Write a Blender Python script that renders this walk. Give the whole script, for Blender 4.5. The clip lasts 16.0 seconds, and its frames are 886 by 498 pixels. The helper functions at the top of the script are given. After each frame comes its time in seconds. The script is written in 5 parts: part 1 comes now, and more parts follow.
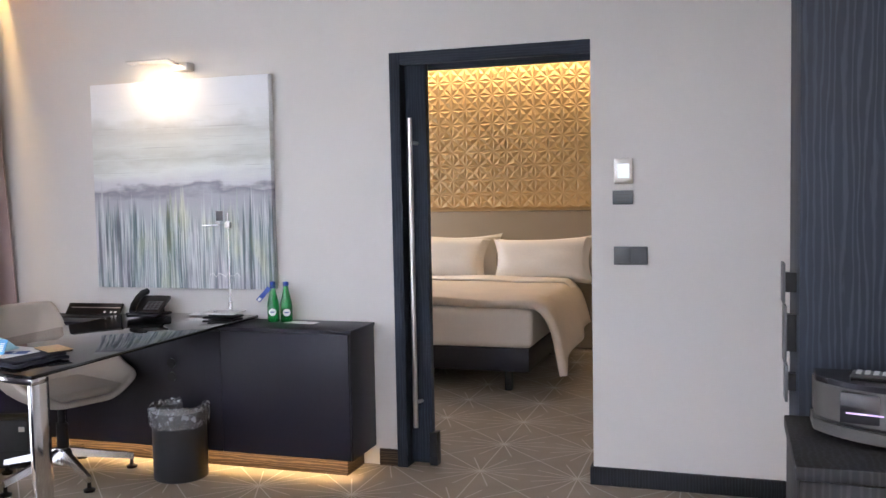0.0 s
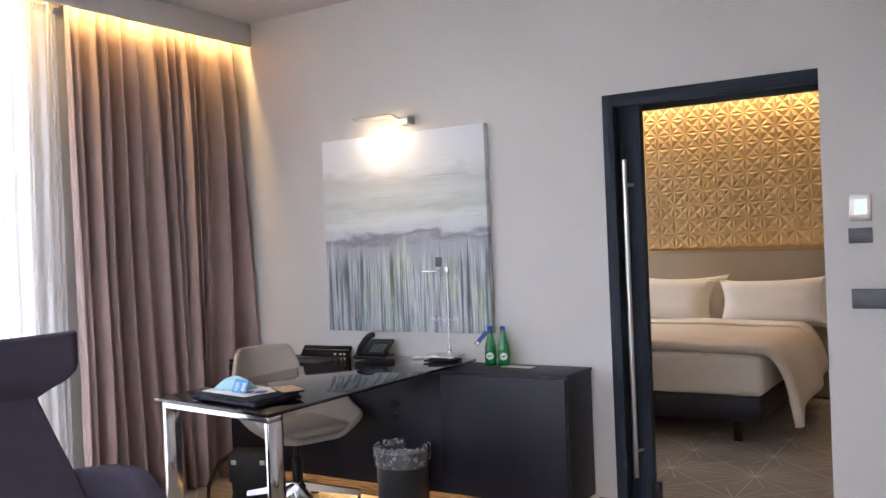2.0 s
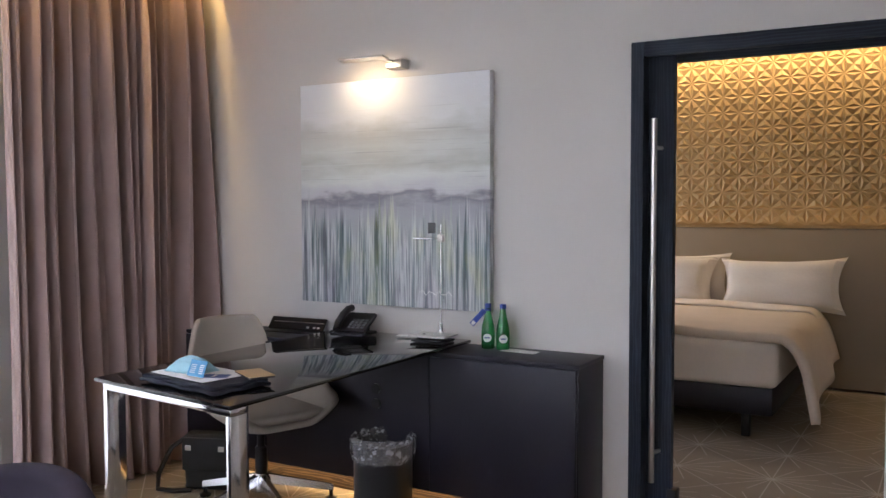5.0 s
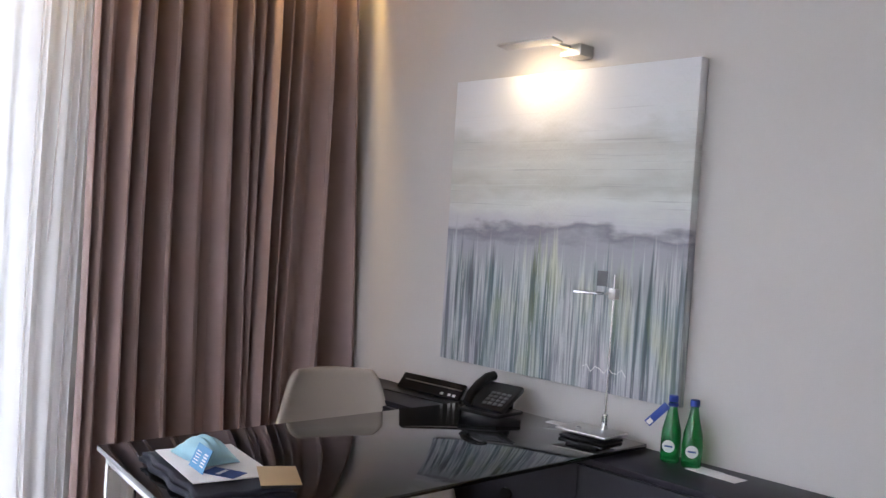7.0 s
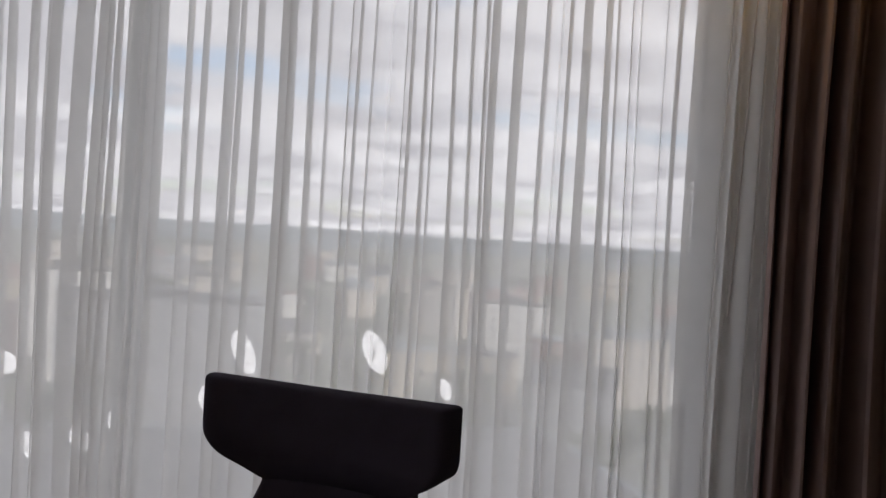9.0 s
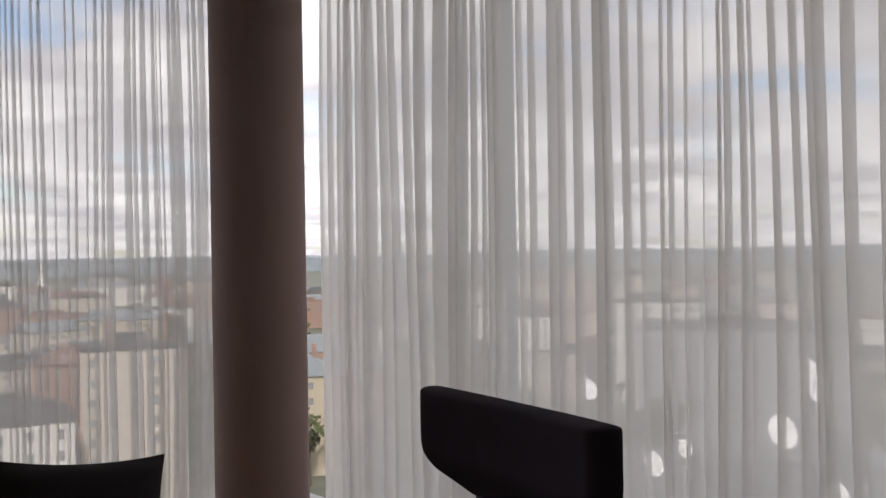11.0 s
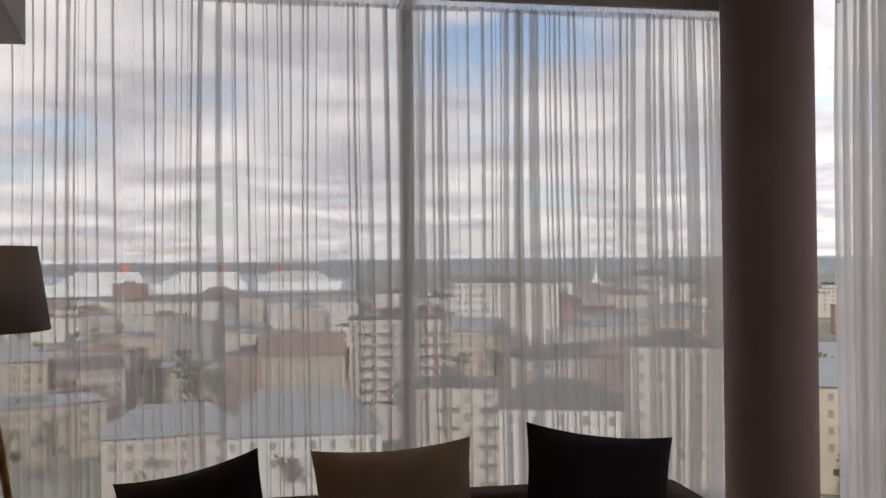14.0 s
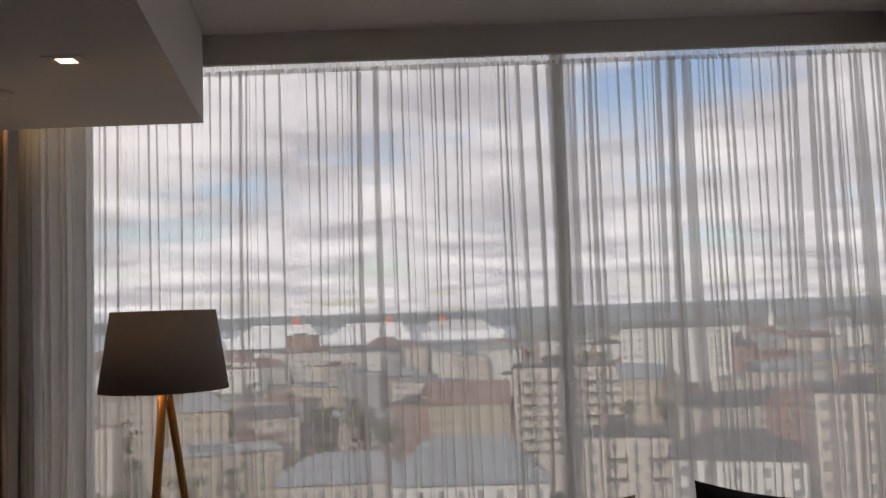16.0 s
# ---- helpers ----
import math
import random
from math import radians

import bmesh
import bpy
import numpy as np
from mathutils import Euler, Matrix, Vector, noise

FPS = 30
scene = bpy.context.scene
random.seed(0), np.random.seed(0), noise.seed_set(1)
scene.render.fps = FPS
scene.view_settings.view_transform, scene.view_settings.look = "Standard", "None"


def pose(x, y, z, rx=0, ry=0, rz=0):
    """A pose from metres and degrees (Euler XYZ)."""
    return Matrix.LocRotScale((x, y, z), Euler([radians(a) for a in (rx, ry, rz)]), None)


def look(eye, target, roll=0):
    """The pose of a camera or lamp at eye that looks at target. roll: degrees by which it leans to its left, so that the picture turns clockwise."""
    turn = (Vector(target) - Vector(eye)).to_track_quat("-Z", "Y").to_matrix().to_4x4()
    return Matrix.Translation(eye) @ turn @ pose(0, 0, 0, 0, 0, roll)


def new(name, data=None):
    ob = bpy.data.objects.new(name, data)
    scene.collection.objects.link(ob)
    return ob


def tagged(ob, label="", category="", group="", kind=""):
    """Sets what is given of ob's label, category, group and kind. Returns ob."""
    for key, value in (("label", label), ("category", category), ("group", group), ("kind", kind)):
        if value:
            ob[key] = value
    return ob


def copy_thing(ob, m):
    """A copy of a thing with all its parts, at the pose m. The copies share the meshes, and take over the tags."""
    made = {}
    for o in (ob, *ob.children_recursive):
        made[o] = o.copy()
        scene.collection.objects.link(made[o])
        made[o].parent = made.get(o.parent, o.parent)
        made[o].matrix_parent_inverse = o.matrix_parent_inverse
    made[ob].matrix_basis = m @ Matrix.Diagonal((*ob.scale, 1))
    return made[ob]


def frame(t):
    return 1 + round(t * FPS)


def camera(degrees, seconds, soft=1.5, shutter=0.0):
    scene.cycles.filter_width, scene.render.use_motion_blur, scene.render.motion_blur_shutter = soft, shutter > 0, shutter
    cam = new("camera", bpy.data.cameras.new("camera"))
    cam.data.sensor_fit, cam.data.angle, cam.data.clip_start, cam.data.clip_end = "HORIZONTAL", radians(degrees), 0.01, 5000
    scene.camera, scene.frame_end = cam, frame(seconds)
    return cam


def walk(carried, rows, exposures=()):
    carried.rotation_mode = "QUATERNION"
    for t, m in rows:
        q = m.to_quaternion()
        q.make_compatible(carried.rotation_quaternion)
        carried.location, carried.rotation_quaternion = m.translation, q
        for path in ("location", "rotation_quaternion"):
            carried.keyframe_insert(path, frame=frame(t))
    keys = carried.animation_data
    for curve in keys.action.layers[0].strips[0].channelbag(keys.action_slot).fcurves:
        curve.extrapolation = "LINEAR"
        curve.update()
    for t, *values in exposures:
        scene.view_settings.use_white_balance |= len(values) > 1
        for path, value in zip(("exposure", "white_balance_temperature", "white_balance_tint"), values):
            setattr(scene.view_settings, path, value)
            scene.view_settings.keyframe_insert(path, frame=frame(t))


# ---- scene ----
cam = camera(53.0, 16.0)

EXPO = [(0.0, 3.62, 5650, 13), (1.0, 3.6, 5650, 13), (1.5, 3.5, 5700, 13), (2.0, 3.4, 5700, 13), (2.5, 2.8, 5700, 13), (3.0, 2.4, 5700, 13), (3.5, 2.05, 5800, 14), (4.0, 2.85, 5950, 14), (4.2, 2.9, 5900, 13), (6.3, 3.2, 5700, 13), (7.0, 3.15, 5700, 13), (7.5, 2.45, 5700, 13), (8.0, 1.9, 5900, 13), (8.5, 0.72, 6100, 13), (9.2, 0.75, 6250, 13), (11.3, 0.55, 6500, 14), (12.7, 0.4, 6500, 14), (16.0, 0.42, 6500, 15)]
PATH = [
    (0, (1.598, -4.126, 1.373), (0.98, -2.228, 1.247), -1.1),
    (0.5, (1.591, -4.118, 1.368), (0.972, -2.22, 1.244), -1.2),
    (1, (1.591, -4.123, 1.384), (0.88, -2.256, 1.293), -1.4),
    (1.5, (1.597, -4.123, 1.38), (0.728, -2.322, 1.324), -2.2),
    (2, (1.633, -4.113, 1.387), (0.566, -2.421, 1.369), -2.4),
    (2.5, (1.644, -4.119, 1.378), (0.421, -2.536, 1.381), -2.3),
    (3, (1.645, -4.124, 1.379), (0.366, -2.586, 1.382), -2.1),
    (3.5, (1.619, -4.102, 1.373), (0.366, -2.543, 1.356), -1.8),
    (4, (1.505, -4.022, 1.352), (0.407, -2.352, 1.259), -1.3),
    (4.2, (1.439, -3.977, 1.357), (0.402, -2.27, 1.252), -1.4),
    (6.3, (0.927, -2.925, 1.392), (-0.072, -1.194, 1.318), 0.7),
    (6.5, (0.901, -2.805, 1.385), (-0.238, -1.162, 1.326), 1.7),
    (7, (0.845, -2.52, 1.402), (-0.607, -1.145, 1.359), 3.8),
    (7.5, (0.692, -2.285, 1.395), (-0.944, -1.137, 1.329), 4.0),
    (8, (0.546, -2.084, 1.386), (-1.333, -1.403, 1.315), 3.4),
    (8.5, (0.479, -1.887, 1.403), (-1.52, -1.932, 1.392), 3.4),
    (9, (0.489, -1.735, 1.46), (-1.478, -2.097, 1.433), 3.5),
    (11.3, (-0.061, -1.048, 1.408), (-1.387, -2.545, 1.435), -1.2),
    (11.5, (-0.051, -1.04, 1.401), (-1.354, -2.557, 1.435), -1.3),
    (12, (-0.07, -0.953, 1.427), (-1.144, -2.64, 1.44), -2.1),
    (12.5, (-0.061, -0.922, 1.442), (-0.821, -2.772, 1.48), -1.4),
    (13, (-0.047, -0.864, 1.444), (-0.589, -2.788, 1.497), -1.8),
    (13.5, (-0.016, -0.792, 1.432), (-0.475, -2.738, 1.467), -1.3),
    (14, (-0.004, -0.698, 1.444), (-0.339, -2.67, 1.468), -0.5),
    (14.5, (-0.017, -0.724, 1.461), (-0.252, -2.709, 1.513), -0.8),
    (15, (-0.023, -0.696, 1.468), (-0.14, -2.691, 1.55), -1.3),
    (15.5, (-0.028, -0.671, 1.478), (-0.049, -2.667, 1.596), -1.9),
    (16, (-0.023, -0.67, 1.474), (-0.001, -2.665, 1.612), -1.9),
]
walk(cam, [(t, look(eye, target, roll)) for t, eye, target, roll in PATH], EXPO)

# ---- world and large lights ----
world = bpy.data.worlds.new("sky")
scene.world = world
world.use_nodes = True


def build_world():
    nt = world.node_tree
    nt.nodes.clear()
    out = nt.nodes.new("ShaderNodeOutputWorld")
    bg = nt.nodes.new("ShaderNodeBackground")
    sky = nt.nodes.new("ShaderNodeTexSky")
    sky.sky_type, sky.sun_disc = "NISHITA", False
    sky.sun_elevation, sky.sun_rotation = radians(41), radians(30)
    co = nt.nodes.new("ShaderNodeTexCoord")
    # a flat cloud layer overhead: it draws together towards the horizon
    sep = nt.nodes.new("ShaderNodeSeparateXYZ")
    nt.links.new(co.outputs["Generated"], sep.inputs[0])

    def calc(op, a, b):
        n = nt.nodes.new("ShaderNodeMath")
        n.operation = op
        for i, v in enumerate((a, b)):
            if isinstance(v, float):
                n.inputs[i].default_value = v
            else:
                nt.links.new(v, n.inputs[i])
        return n.outputs[0]

    lift = calc("ADD", calc("MAXIMUM", sep.outputs[2], 0.0), 0.10)
    layer = nt.nodes.new("ShaderNodeCombineXYZ")
    nt.links.new(calc("DIVIDE", sep.outputs[0], lift), layer.inputs[0])
    nt.links.new(calc("DIVIDE", sep.outputs[1], lift), layer.inputs[1])

    def cloud(scale, detail, rough, stops):
        n = nt.nodes.new("ShaderNodeTexNoise")
        n.inputs["Scale"].default_value, n.inputs["Detail"].default_value, n.inputs["Roughness"].default_value = scale, detail, rough
        n.inputs["Distortion"].default_value = 0.25
        nt.links.new(layer.outputs[0], n.inputs["Vector"])
        r = nt.nodes.new("ShaderNodeValToRGB")
        e = r.color_ramp.elements
        while len(e) < len(stops):
            e.new(0.5)
        for el, (pos, c) in zip(e, stops):
            el.position, el.color = pos, (*c, 1)
        nt.links.new(n.outputs["Fac"], r.inputs[0])
        return r.outputs[0]

    cover = cloud(0.75, 9, 0.56, ((0.34, (0, 0, 0)), (0.46, (1, 1, 1))))
    tone = cloud(1.15, 8, 0.55, ((0.34, (8.0, 7.8, 7.65)), (0.46, (6.2, 6.05, 6.05)), (0.60, (4.2, 4.1, 4.25))))
    mix = nt.nodes.new("ShaderNodeMix")
    mix.data_type = "RGBA"
    nt.links.new(cover, mix.inputs[0])
    nt.links.new(sky.outputs[0], mix.inputs[6])
    nt.links.new(tone, mix.inputs[7])
    nt.links.new(mix.outputs[2], bg.inputs[0])
    bg.inputs[1].default_value = 0.15
    nt.links.new(bg.outputs[0], out.inputs[0])


build_world()


def lamp(name, kind, m, power, colour, size=0.1, size_y=0.0, spread=180):
    d = bpy.data.lights.new(name, kind)
    d.energy, d.color = power, colour
    if kind == "AREA":
        d.shape = "RECTANGLE" if size_y else "SQUARE"
        d.size = size
        if size_y:
            d.size_y = size_y
        d.spread = radians(spread)
    elif kind == "SUN":
        d.angle = radians(size)
    else:
        d.shadow_soft_size = size
    ob = new(name, d)
    ob.matrix_world = m
    return ob


WARM = (1.0, 0.62, 0.24)
lamp("sun", "SUN", look((0, 0, 0), (-0.35, -0.60, -0.60)), 2.2, (1.0, 0.95, 0.88), 6)
lamp("curtain_cove_lamp", "AREA", pose(-2.362, -0.95, 2.752, 0, 0, 90), 1.75, (1.0, 0.60, 0.17), 1.8, 0.02)
lamp("curtain_cove_lamp", "AREA", pose(2.05, -4.72, 2.69, 0, 0, 0), 1.2, WARM, 0.5, 0.03)
lamp("picture_lamp_glow", "AREA", look((-1.29, -0.165, 2.052), (-1.27, -0.03, 1.86)), 0.11, (1.0, 0.70, 0.36), 0.22, 0.03)
lamp("plinth_strip_lamp", "AREA", pose(-1.2, -0.255, 0.085, 0, 0, 0), 0.5, WARM, 2.1, 0.02)
lamp("plinth_strip_lamp", "AREA", pose(-0.15, -0.13, 0.085, 0, 0, 90), 0.01, WARM, 0.2, 0.02)
lamp("bedroom_cove_lamp", "AREA", look((-0.5, 3.42, 2.60), (-0.5, 3.56, 2.1)), 2.7, (1.0, 0.68, 0.30), 3.6, 0.05)
lamp("headboard_strip_lamp", "AREA", look((-0.5, 3.50, 1.225), (-0.5, 3.56, 1.5)), 0.06, (1.0, 0.62, 0.2), 3.6, 0.02)
lamp("soffit_downlight_lamp", "AREA", pose(1.27, -3.62, 2.352, 0, 0, 0), 1.0, (1.0, 0.72, 0.42), 0.06, 0.06)

# ---- materials ----
def mat(name, colour, rough=0.6, metal=0.0, var=0.12, scale=6.0, bump=0.1, bscale=60.0, stretch=(1, 1, 1), spec=0.5, noise2=0.0, wear=0.1, trans=0.0, rnd=0.0):
    """A surface with variation at two scales, fine relief and uneven gloss."""
    m = bpy.data.materials.new(name)
    m.use_nodes = True
    nt = m.node_tree
    b = nt.nodes["Principled BSDF"]
    b.inputs["Metallic"].default_value = metal
    b.inputs["Specular IOR Level"].default_value = spec
    b.inputs["Transmission Weight"].default_value = trans
    co = nt.nodes.new("ShaderNodeTexCoord")
    mp = nt.nodes.new("ShaderNodeMapping")
    mp.inputs["Scale"].default_value = stretch
    nt.links.new(co.outputs["Object"], mp.inputs["Vector"])
    n1 = nt.nodes.new("ShaderNodeTexNoise")
    n1.inputs["Scale"].default_value, n1.inputs["Detail"].default_value = scale, 5
    n2 = nt.nodes.new("ShaderNodeTexNoise")
    n2.inputs["Scale"].default_value, n2.inputs["Detail"].default_value = bscale, 3
    for n in (n1, n2):
        nt.links.new(mp.outputs[0], n.inputs["Vector"])
    add = nt.nodes.new("ShaderNodeMath")
    add.operation = "MULTIPLY_ADD"
    add.inputs[1].default_value, = (0.4,)
    nt.links.new(n2.outputs["Fac"], add.inputs[0])
    sc = nt.nodes.new("ShaderNodeMath")
    sc.operation = "MULTIPLY"
    sc.inputs[1].default_value = 0.6
    nt.links.new(n1.outputs["Fac"], sc.inputs[0])
    nt.links.new(sc.outputs[0], add.inputs[2])
    ramp = nt.nodes.new("ShaderNodeValToRGB")
    e = ramp.color_ramp.elements
    e[0].position, e[1].position = 0.3, 0.7
    e[0].color = (*[max(0, c * (1 - var)) for c in colour], 1)
    e[1].color = (*[min(1, c * (1 + var)) for c in colour], 1)
    nt.links.new(add.outputs[0], ramp.inputs[0])
    nt.links.new(ramp.outputs[0], b.inputs["Base Color"])
    rr = nt.nodes.new("ShaderNodeMapRange")
    rr.inputs[3].default_value, rr.inputs[4].default_value = max(0.02, rough * (1 - wear)), min(1, rough * (1 + wear))
    nt.links.new(n1.outputs["Fac"], rr.inputs[0])
    nt.links.new(rr.outputs[0], b.inputs["Roughness"])
    if bump:
        bp = nt.nodes.new("ShaderNodeBump")
        bp.inputs["Strength"].default_value, bp.inputs["Distance"].default_value = bump, 0.004
        nt.links.new(n2.outputs["Fac"], bp.inputs["Height"])
        nt.links.new(bp.outputs[0], b.inputs["Normal"])
    return m


def mnode(nt, op, a, b=None, c=None):
    n = nt.nodes.new("ShaderNodeMath")
    n.operation = op
    for i, v in enumerate((a, b, c)):
        if v is None:
            continue
        if isinstance(v, (int, float)):
            n.inputs[i].default_value = v
        else:
            nt.links.new(v, n.inputs[i])
    return n.outputs[0]


def carpet_mat():
    """Taupe carpet with a woven star net: rays meet in the points of a square lattice."""
    m = mat("carpet", (0.30, 0.255, 0.205), 0.95, var=0.16, scale=3.0, bump=0.7, bscale=420, spec=0.1)
    nt = m.node_tree
    b = nt.nodes["Principled BSDF"]
    base = b.inputs["Base Color"].links[0].from_socket
    co = nt.nodes.new("ShaderNodeTexCoord")
    sep = nt.nodes.new("ShaderNodeSeparateXYZ")
    nt.links.new(co.outputs["Object"], sep.inputs[0])
    P = 0.48
    u = mnode(nt, "DIVIDE", mnode(nt, "SUBTRACT", sep.outputs[0], 0.42), P)
    v = mnode(nt, "DIVIDE", mnode(nt, "SUBTRACT", sep.outputs[1], 0.02), P)
    fu = mnode(nt, "SUBTRACT", mnode(nt, "FRACT", mnode(nt, "ADD", u, 0.5)), 0.5)
    fv = mnode(nt, "SUBTRACT", mnode(nt, "FRACT", mnode(nt, "ADD", v, 0.5)), 0.5)
    r = mnode(nt, "SQRT", mnode(nt, "ADD", mnode(nt, "MULTIPLY", fu, fu), mnode(nt, "MULTIPLY", fv, fv)))
    total = None
    for k in range(8):
        a = math.pi * k / 8 + (0.02 if k % 2 else 0)
        d = mnode(nt, "ABSOLUTE", mnode(nt, "ADD", mnode(nt, "MULTIPLY", fu, math.cos(a)), mnode(nt, "MULTIPLY", fv, math.sin(a))))
        line = mnode(nt, "SMOOTH_MIN", 1.0, mnode(nt, "MULTIPLY", mnode(nt, "MAXIMUM", mnode(nt, "SUBTRACT", 0.0095, d), 0.0), 140), 0.1)
        if k % 2:
            line = mnode(nt, "MULTIPLY", line, mnode(nt, "LESS_THAN", r, 0.47))
        total = line if total is None else mnode(nt, "MAXIMUM", total, line)
    n = nt.nodes.new("ShaderNodeTexNoise")
    n.inputs["Scale"].default_value = 160
    nt.links.new(co.outputs["Object"], n.inputs["Vector"])
    fac = mnode(nt, "MULTIPLY", total, mnode(nt, "MULTIPLY_ADD", n.outputs["Fac"], 0.9, 0.3))
    mix = nt.nodes.new("ShaderNodeMix")
    mix.data_type = "RGBA"
    nt.links.new(fac, mix.inputs[0])
    nt.links.new(base, mix.inputs[6])
    mix.inputs[7].default_value = (0.56, 0.51, 0.44, 1)
    nt.links.new(mix.outputs[2], b.inputs["Base Color"])
    return m


def sheer_mat(name, low, high, glow, front):
    m = bpy.data.materials.new(name)
    m.use_nodes = True
    nt = m.node_tree
    nt.nodes.clear()
    out = nt.nodes.new("ShaderNodeOutputMaterial")
    tr = nt.nodes.new("ShaderNodeBsdfTransparent")
    tr.inputs[0].default_value = (0.97, 0.97, 0.97, 1)
    tl = nt.nodes.new("ShaderNodeBsdfTranslucent")
    tl.inputs[0].default_value = (glow, glow * 0.99, glow * 0.975, 1)
    df = nt.nodes.new("ShaderNodeBsdfDiffuse")
    df.inputs[0].default_value = (0.80, 0.79, 0.77, 1)
    cloth = nt.nodes.new("ShaderNodeMixShader")
    cloth.inputs[0].default_value = front
    nt.links.new(tl.outputs[0], cloth.inputs[1])
    nt.links.new(df.outputs[0], cloth.inputs[2])
    co = nt.nodes.new("ShaderNodeTexCoord")
    w = nt.nodes.new("ShaderNodeTexNoise")
    w.inputs["Scale"].default_value, w.inputs["Detail"].default_value = 9, 6
    nt.links.new(co.outputs["Object"], w.inputs["Vector"])
    mr = nt.nodes.new("ShaderNodeMapRange")
    mr.inputs[3].default_value, mr.inputs[4].default_value = low, high
    nt.links.new(w.outputs["Fac"], mr.inputs[0])
    mix = nt.nodes.new("ShaderNodeMixShader")
    nt.links.new(mr.outputs[0], mix.inputs[0])
    nt.links.new(tr.outputs[0], mix.inputs[1])
    nt.links.new(cloth.outputs[0], mix.inputs[2])
    nt.links.new(mix.outputs[0], out.inputs[0])
    return m


def pane_mat():
    m = bpy.data.materials.new("window_glass")
    m.use_nodes = True
    nt = m.node_tree
    nt.nodes.clear()
    out = nt.nodes.new("ShaderNodeOutputMaterial")
    tr = nt.nodes.new("ShaderNodeBsdfTransparent")
    tr.inputs[0].default_value = (0.96, 0.96, 0.96, 1)
    gl = nt.nodes.new("ShaderNodeBsdfGlossy")
    gl.inputs["Roughness"].default_value = 0.02
    mix = nt.nodes.new("ShaderNodeMixShader")
    mix.inputs[0].default_value = 0.04
    nt.links.new(tr.outputs[0], mix.inputs[1])
    nt.links.new(gl.outputs[0], mix.inputs[2])
    nt.links.new(mix.outputs[0], out.inputs[0])
    return m


def glow_mat(name, colour, strength):
    m = bpy.data.materials.new(name)
    m.use_nodes = True
    b = m.node_tree.nodes["Principled BSDF"]
    b.inputs["Base Color"].default_value = (*colour, 1)
    b.inputs["Emission Color"].default_value = (*colour, 1)
    b.inputs["Emission Strength"].default_value = strength
    return m


def wood_mat(name, dark, light, rough=0.45, axis="z"):
    """Open-grained wood: long streaks and cathedral arcs."""
    m = mat(name, dark, rough, var=0.2, scale=4, bump=0.25, bscale=90, spec=0.22, stretch=(1, 1, 0.08) if axis == "z" else (0.08, 1, 1))
    nt = m.node_tree
    b = nt.nodes["Principled BSDF"]
    base = b.inputs["Base Color"].links[0].from_socket
    co = nt.nodes.new("ShaderNodeTexCoord")
    mp = nt.nodes.new("ShaderNodeMapping")
    mp.inputs["Scale"].default_value = (1, 1, 0.12) if axis == "z" else (0.12, 1, 1)
    wv = nt.nodes.new("ShaderNodeTexWave")
    wv.wave_type, wv.bands_direction = "BANDS", "X" if axis == "z" else "Z"
    wv.inputs["Scale"].default_value, wv.inputs["Distortion"].default_value = 24, 9
    wv.inputs["Detail"].default_value, wv.inputs["Detail Scale"].default_value = 5, 1.3
    nt.links.new(co.outputs["Object"], mp.inputs[0])
    nt.links.new(mp.outputs[0], wv.inputs[0])
    ramp = nt.nodes.new("ShaderNodeValToRGB")
    ramp.color_ramp.elements[0].position, ramp.color_ramp.elements[1].position = 0.55, 0.95
    nt.links.new(wv.outputs["Fac"], ramp.inputs[0])
    mix = nt.nodes.new("ShaderNodeMix")
    mix.data_type = "RGBA"
    nt.links.new(ramp.outputs[0], mix.inputs[0])
    nt.links.new(base, mix.inputs[6])
    mix.inputs[7].default_value = (*light, 1)
    nt.links.new(mix.outputs[2], b.inputs["Base Color"])
    return m


